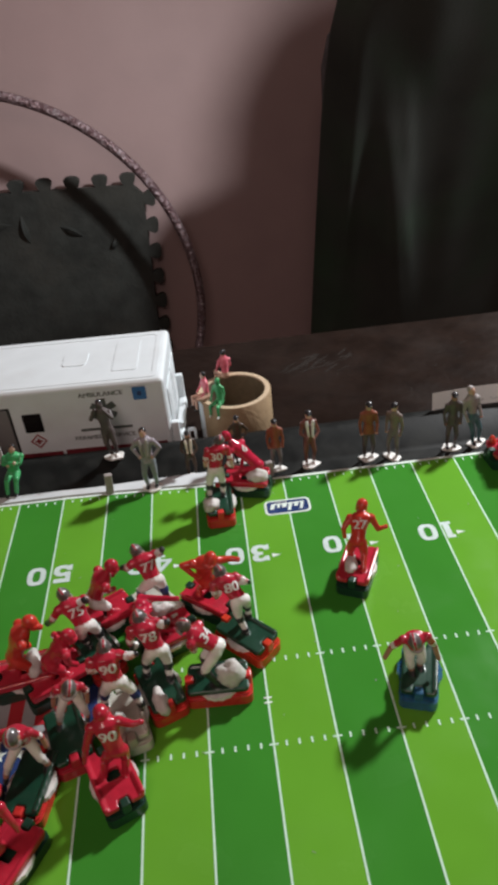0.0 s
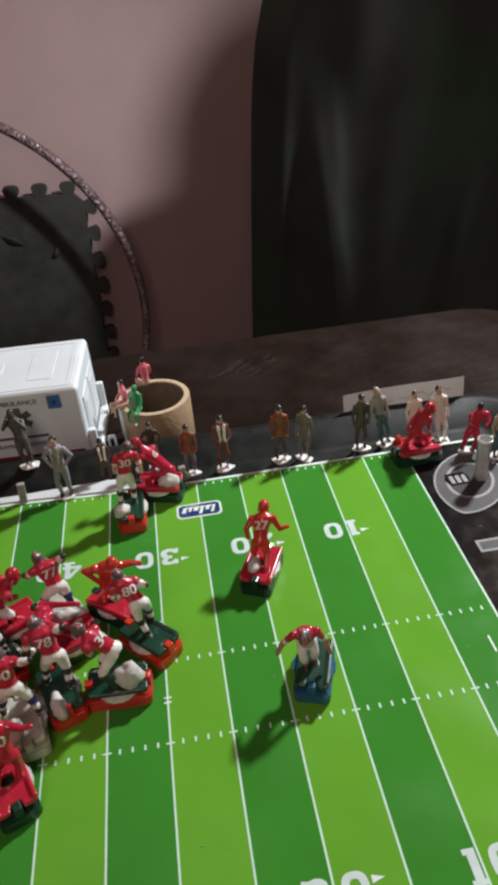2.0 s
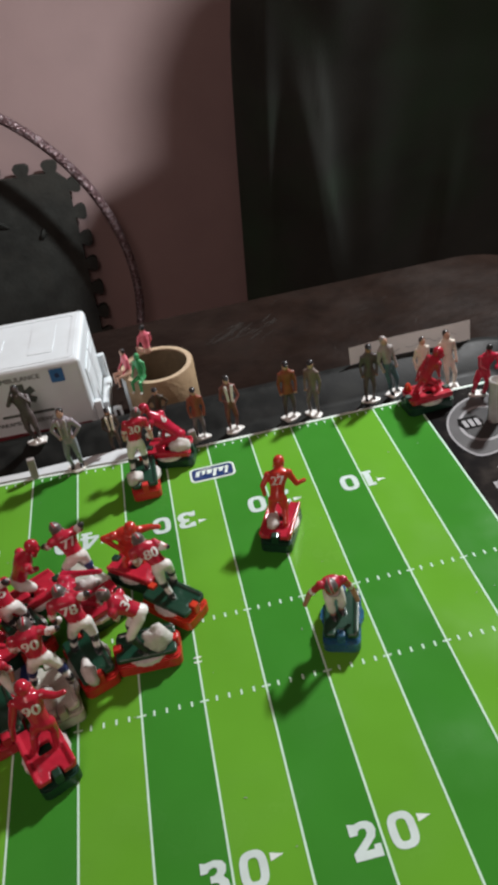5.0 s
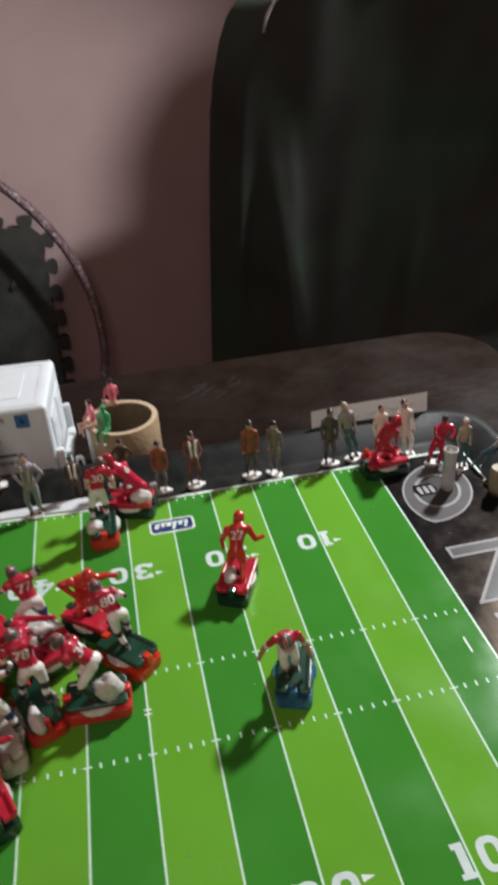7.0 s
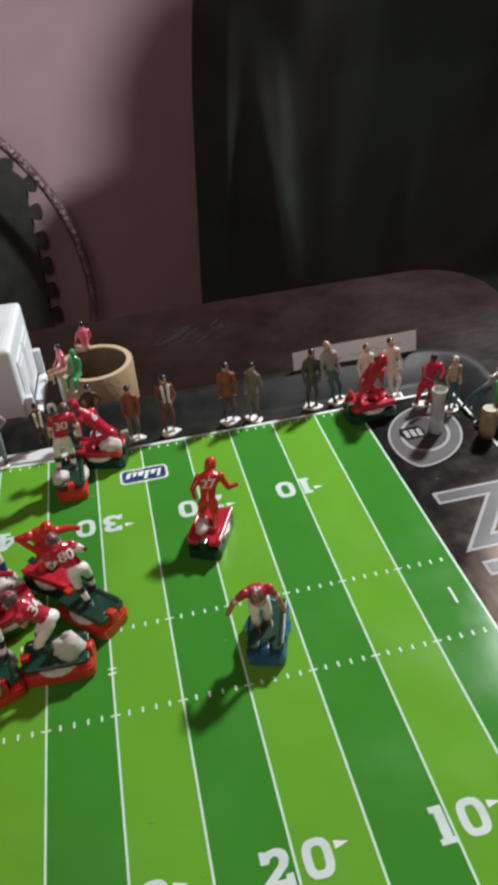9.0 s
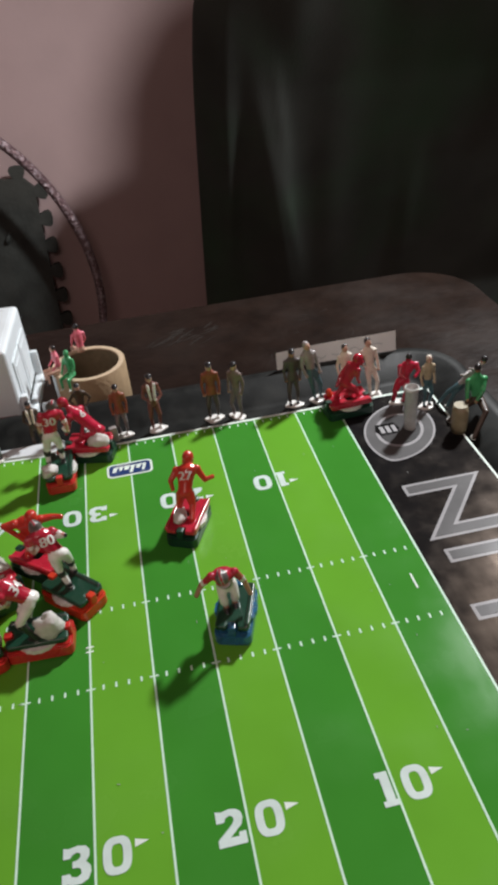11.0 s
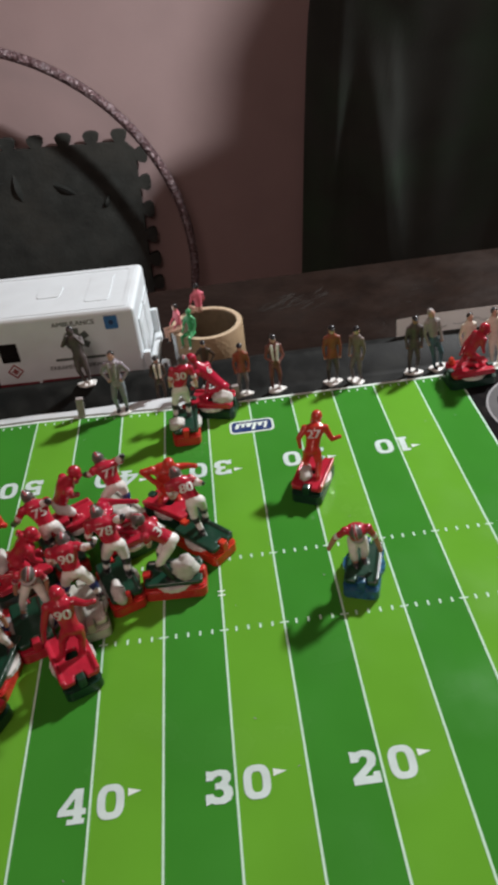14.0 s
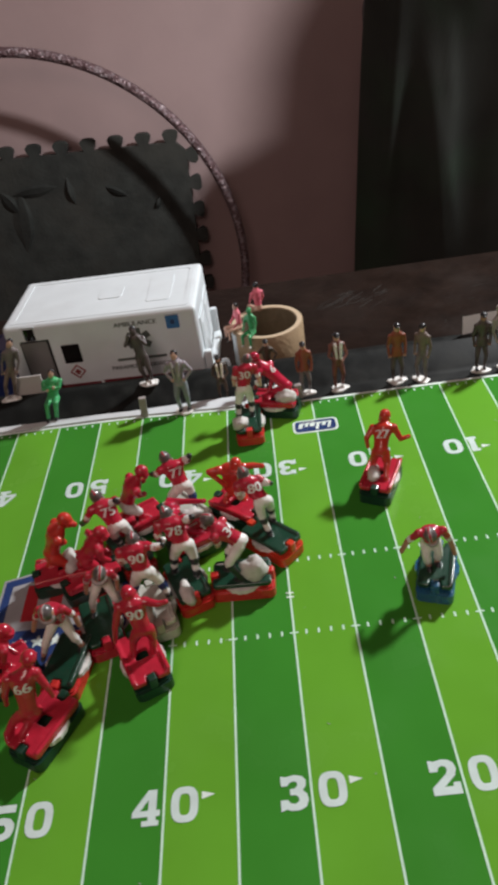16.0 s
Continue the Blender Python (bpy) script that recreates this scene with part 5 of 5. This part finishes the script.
part("wall_of_tube", loft(bmesh.new(), [circle(Z_ * z, X_, Y_, q, q, 24) for q, z in ((0.0001, 0.0), (0.0034, 0.0), (0.0037, 0.0006), (0.0037, 0.0245), (0.0042, 0.0252), (0.0042, 0.0272), (0.0036, 0.0274), (0.0032, 0.022), (0.0032, 0.012))], 0), CLEAR, tb, smooth=True)

pg = part("grey_peg", box(bmesh.new(), (-0.0022, -0.0016, 0.0), (0.0022, 0.0016, 0.0135), 0.0006), PALE_GREY)
pg.matrix_world = pose(-0.2275, 0.0010, rise(-0.2275, 0.0), 0, 4, 10)
tagged(pg, "small grey plastic peg standing on the touchline", "peg")
pg = part("grey_peg", box(bmesh.new(), (-0.0022, -0.0016, 0.0), (0.0022, 0.0016, 0.0100), 0.0006), PALE_GREY)
pg.matrix_world = pose(-0.1335, 0.0040, 0.0, 0, -4, 10)
tagged(pg, "small grey plastic peg standing on the touchline", "peg")

br = thing("tan_barrel", pose(0.0578, -0.0490, 0), "tan toy barrel beside the end zone", "barrel")
part("barrel_wall", loft(bmesh.new(), [circle(Z_ * z, X_, Y_, q, q, 18) for q, z in ((0.0040, 0.0), (0.0046, 0.0045), (0.0048, 0.0085), (0.0046, 0.0130), (0.0041, 0.0168))], 0), OLIVE_TAN, br, smooth=True)
part("lid", cylinder(bmesh.new(), (0, 0), 0.0039, 0.0168, 0.0174, n=18), OLIVE_TAN, br)
bystander("toy_onlooker", "toy figure in green shirt and dark trousers beside a barrel", 0.0640, -0.0440, 0.0, 0, stance(0, hip=(8, 5, 12), chest=(8, 7, 21), head=(7, 6, 30), lh=(1, 2, 14), rh=(5, 0, 13), lf=(-7, 4, 0), rf=(-2, -15, 0), kl=(1, -2, 4), kr=(3, -3, 5)), (SKIN, LEAF, DARK_BROWN, WHITE), H=0.0360, disc=False, girth=0.9)
bystander("toy_onlooker", "toy figure in teal trousers and white shoes leaning back", 0.0585, -0.0220, 0.0, 0, stance(0, hip=(10, -2, 14), chest=(17, -3, 21), head=(23, -3, 28), lh=(9, -5, 22), rh=(13, -6, 26), lf=(-1, 1, 0), rf=(3, -3, 0), kl=(0, 0, 2), kr=(0, 0, 2)), (PALE_SKIN, PALE_GREY, TEAL, WHITE), H=0.0345, disc=False)


# ---- jacket over a chair ----
# folds in the cloth: place, slant, height, half length, width, depth
FOLDS = ((0.112, 0.15, -0.10, 0.29, 0.030, 0.0230), (0.136, 0.22, -0.12, 0.14, 0.006, 0.0045), (0.118, 0.16, 0.02, 0.12, 0.007, 0.0030), (0.044, 0.01, -0.03, 0.26, 0.015, 0.0090), (0.200, 0.06, -0.12, 0.20, 0.026, 0.003), (0.318, 0.02, -0.15, 0.17, 0.013, 0.007), (0.405, 0.03, 0.09, 0.17, 0.016, 0.005))


def jacket_chair():
    c = thing("draped_chair", pose(0.0, 0.0, 0.0), "high-backed chair with a black jacket with white piping hung over it", "chair")
    n, m = 84, 90
    xr = 0.62
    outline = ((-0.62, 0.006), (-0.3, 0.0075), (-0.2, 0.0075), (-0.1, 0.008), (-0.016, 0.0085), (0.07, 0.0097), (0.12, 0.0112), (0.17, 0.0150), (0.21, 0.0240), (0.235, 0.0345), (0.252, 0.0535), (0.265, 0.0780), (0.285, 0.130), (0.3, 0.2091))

    def drape(x, z, xl):
        """Depth of the hanging cloth: it bulges at the shoulder and falls back towards the hem."""
        edge = max(0, 1 - (x - xl) / 0.035)
        top = max(0, (z - 0.17) / 0.13)
        y = 0.600 + 0.036 * edge ** 2 + 0.055 * top ** 2 * edge + 0.415 * (0.08 - max(-0.30, min(z, 0.08))) - 0.455 * max(0, z - 0.08)
        y += (0.0014 * math.sin(x * 31 + 5 * z) + 0.0008 * math.sin(x * 83 - 3.6 * z + 1)) * (1 - edge)
        y += 0.004 * noise.noise(Vector((x * 7, z * 3.4, 3))) * (1 - edge)
        y -= 0.040 * max(0, z + 0.05) * max(0, min(1, (x - 0.20) / 0.20))
        for at, slope, z0, half, wide, deep in FOLDS:
            q = max(0, 1 - abs(z - z0) / half)
            y -= deep * math.exp(-((x - at - slope * (z0 - z)) / wide) ** 2) * q * q * (3 - 2 * q)
        return y

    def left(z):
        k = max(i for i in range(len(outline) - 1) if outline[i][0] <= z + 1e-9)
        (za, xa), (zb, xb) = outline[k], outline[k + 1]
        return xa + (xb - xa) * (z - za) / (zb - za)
    bm = bmesh.new()
    front, rear = [], []
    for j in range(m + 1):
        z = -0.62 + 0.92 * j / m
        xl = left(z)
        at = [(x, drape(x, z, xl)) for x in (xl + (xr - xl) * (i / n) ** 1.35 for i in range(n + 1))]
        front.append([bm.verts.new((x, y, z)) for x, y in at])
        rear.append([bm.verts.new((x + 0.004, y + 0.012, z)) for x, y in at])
    for j in range(m):
        for i in range(n):
            bm.faces.new((front[j][i], front[j][i + 1], front[j + 1][i + 1], front[j + 1][i]))
            bm.faces.new((rear[j][i], rear[j + 1][i], rear[j + 1][i + 1], rear[j][i + 1]))
        bm.faces.new((front[j][0], front[j + 1][0], rear[j + 1][0], rear[j][0]))
        bm.faces.new((front[j][n], rear[j][n], rear[j + 1][n], front[j + 1][n]))
    for i in range(n):
        bm.faces.new((front[m][i], front[m][i + 1], rear[m][i + 1], rear[m][i]))
        bm.faces.new((front[0][i], rear[0][i], rear[0][i + 1], front[0][i + 1]))
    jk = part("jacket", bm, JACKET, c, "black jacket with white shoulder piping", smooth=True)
    pts = [(x, drape(x, z, left(z)) - 0.0015, z) for x, z in ((0.066, 0.215), (0.069, 0.231), (0.078, 0.246), (0.098, 0.255), (0.126, 0.263), (0.166, 0.273), (0.22, 0.283))]
    part("piping", tube(bmesh.new(), pts, 0.0019, n=8), PIPING, jk, smooth=True)
    # added out of view: outline worked back from the upper shadow on the wall
    hr = bmesh.new()
    prism(hr, [(0.255, 0.18), (0.259, 0.363), (0.271, 0.418), (0.281, 0.432), (0.319, 0.450), (0.520, 0.470), (0.520, 0.18)], -0.680, -0.630)
    bmesh.ops.rotate(hr, matrix=Matrix.Rotation(math.pi / 2, 3, "X"), verts=hr.verts)
    part("headrest", hr, BLACK_PLASTIC, c)
    # hidden too; its top edge is cut to throw the lower shadow edge
    br = prism(bmesh.new(), [(0.045, -0.40), (0.045, 0.10), (0.055, 0.140), (0.082, 0.164), (0.133, 0.177), (0.300, 0.185), (0.580, 0.170), (0.580, -0.40)], -0.840, -0.800)
    bmesh.ops.rotate(br, matrix=Matrix.Rotation(math.pi / 2, 3, "X"), verts=br.verts)
    part("backrest", br, BLACK_PLASTIC, c)
    part("seat", box(bmesh.new(), (0.14, 0.78, -0.40), (0.58, 1.14, -0.34), 0.02, seg=3), BLACK_PLASTIC, c)
    for x in (0.17, 0.54):
        for y in (0.81, 1.11):
            part("leg", limb(bmesh.new(), (x, y, -0.40), (x, y, ZF + 0.010), 0.016, 0.013), BLACK_PLASTIC, c, smooth=True)


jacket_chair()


# ---- foam mats and hoop against the wall ----
def foam_mat(x1, z1, y, lean, label):
    """An interlocking foam tile with dovetail teeth on its edges."""
    S, pitch, h = 0.616, 0.056, 0.0215
    out = []

    def side(p, d, nrm):
        k = int(S / pitch)
        for i in range(k):
            a = Vector(p) + Vector(d) * (i * pitch)
            for s, hh in ((0.33, 0.0), (0.25, 0.35), (0.21, 0.8), (0.30, 1.05), (0.50, 1.12), (0.70, 1.05), (0.79, 0.8), (0.75, 0.35), (0.67, 0.0)):
                q = a + Vector(d) * (s * pitch) + Vector(nrm) * (hh * h)
                out.append((q.x, q.y))
    out += [(0, -0.013), (S, -0.013)]
    side((S, 0), (0, 1), (1, 0))
    side((S, S), (-1, 0), (0, 1))
    side((0, S), (0, -1), (-1, 0))
    at = Matrix.Translation((x1, y, z1)) @ Matrix.Rotation(radians(lean), 4, "Y") @ Matrix.Translation((-S, 0, -S)) @ pose(0, 0, 0, 90)
    ob = thing("foam_mat", at, label, "foam mat", "foam mats against the wall")
    part("sheet", prism(bmesh.new(), out, 0.0, 0.012), FOAM, ob)
    for fx, fy, ln, wd, turn in ((0.250, 0.486, 0.135, 0.044, -97), (0.290, 0.548, 0.100, 0.026, 6), (0.232, 0.528, 0.060, 0.030, -60), (0.460, 0.531, 0.050, 0.016, -28), (0.367, 0.542, 0.060, 0.010, 98), (0.545, 0.500, 0.030, 0.012, 70), (0.120, 0.560, 0.070, 0.012, 8), (0.080, 0.430, 0.060, 0.012, -60)):
        fl = bmesh.new()
        k = 10
        rings = []
        for i in range(k + 1):
            q = i / k
            h = math.sin(q * math.pi)
            rings.append([Vector((ln * (q - 0.5), -wd * 0.5 * h - 0.0004, 0.0)), Vector((ln * (q - 0.5), wd * 0.5 * h + 0.0004, 0.0)), Vector((ln * (q - 0.5), wd * 0.35 * h + 0.0004, 0.011 * h + 0.0003)), Vector((ln * (q - 0.5), -wd * 0.1 * h - 0.0004, 0.007 * h + 0.0003))])
        loft(fl, rings)
        o = part("torn_flap", fl, FOAM, ob)
        o.matrix_local = Matrix.Translation((fx, fy, 0.0118)) @ pose(0, 0, 0, 0, 0, turn)
    return ob


foam_mat(-0.267, -0.127, 1.205, 2.4, "dark grey interlocking foam floor mat standing against the wall")
foam_mat(-0.912, -0.131, 1.205, 0.0, "dark grey interlocking foam floor mat standing against the wall")


def hoop():
    h = thing("hula_hoop", pose(-0.5974, 1.085, -0.3278), "hula hoop wound with glittering silver tape, against the wall", "hoop")
    m = bpy.data.materials.new("glitter_tape")
    m.use_nodes = True
    N, L = m.node_tree.nodes, m.node_tree.links
    b = N["Principled BSDF"]
    co, vo, ramp = N.new("ShaderNodeTexCoord"), N.new("ShaderNodeTexVoronoi"), N.new("ShaderNodeValToRGB")
    vo.inputs["Scale"].default_value = 230
    L.new(co.outputs["Object"], vo.inputs["Vector"]), L.new(vo.outputs["Color"], ramp.inputs["Fac"])
    el = ramp.color_ramp.elements
    el[0].position, el[0].color, el[1].position, el[1].color = 0.2, (0.17, 0.10, 0.105, 1), 0.85, (0.46, 0.38, 0.40, 1)
    e2 = el.new(0.55)
    e2.color = (0.24, 0.155, 0.165, 1)
    # each flake of glitter faces its own way
    grain, tilt = N.new("ShaderNodeTexNoise"), N.new("ShaderNodeBump")
    grain.inputs["Scale"].default_value, grain.inputs["Detail"].default_value = 210, 1
    tilt.inputs["Strength"].default_value, tilt.inputs["Distance"].default_value = 1.0, 0.006
    L.new(co.outputs["Object"], grain.inputs["Vector"])
    L.new(grain.outputs["Fac"], tilt.inputs["Height"]), L.new(tilt.outputs["Normal"], b.inputs["Normal"])
    L.new(ramp.outputs["Color"], b.inputs["Base Color"])
    b.inputs["Metallic"].default_value, b.inputs["Roughness"].default_value = 0.35, 0.30
    pts = [(0.4206 * math.cos(2 * math.pi * i / 120), 0, 0.4206 * math.sin(2 * math.pi * i / 120)) for i in range(120)]
    part("ring", tube(bmesh.new(), pts, 0.0088, n=10, closed=True), m, h, smooth=True)


hoop()
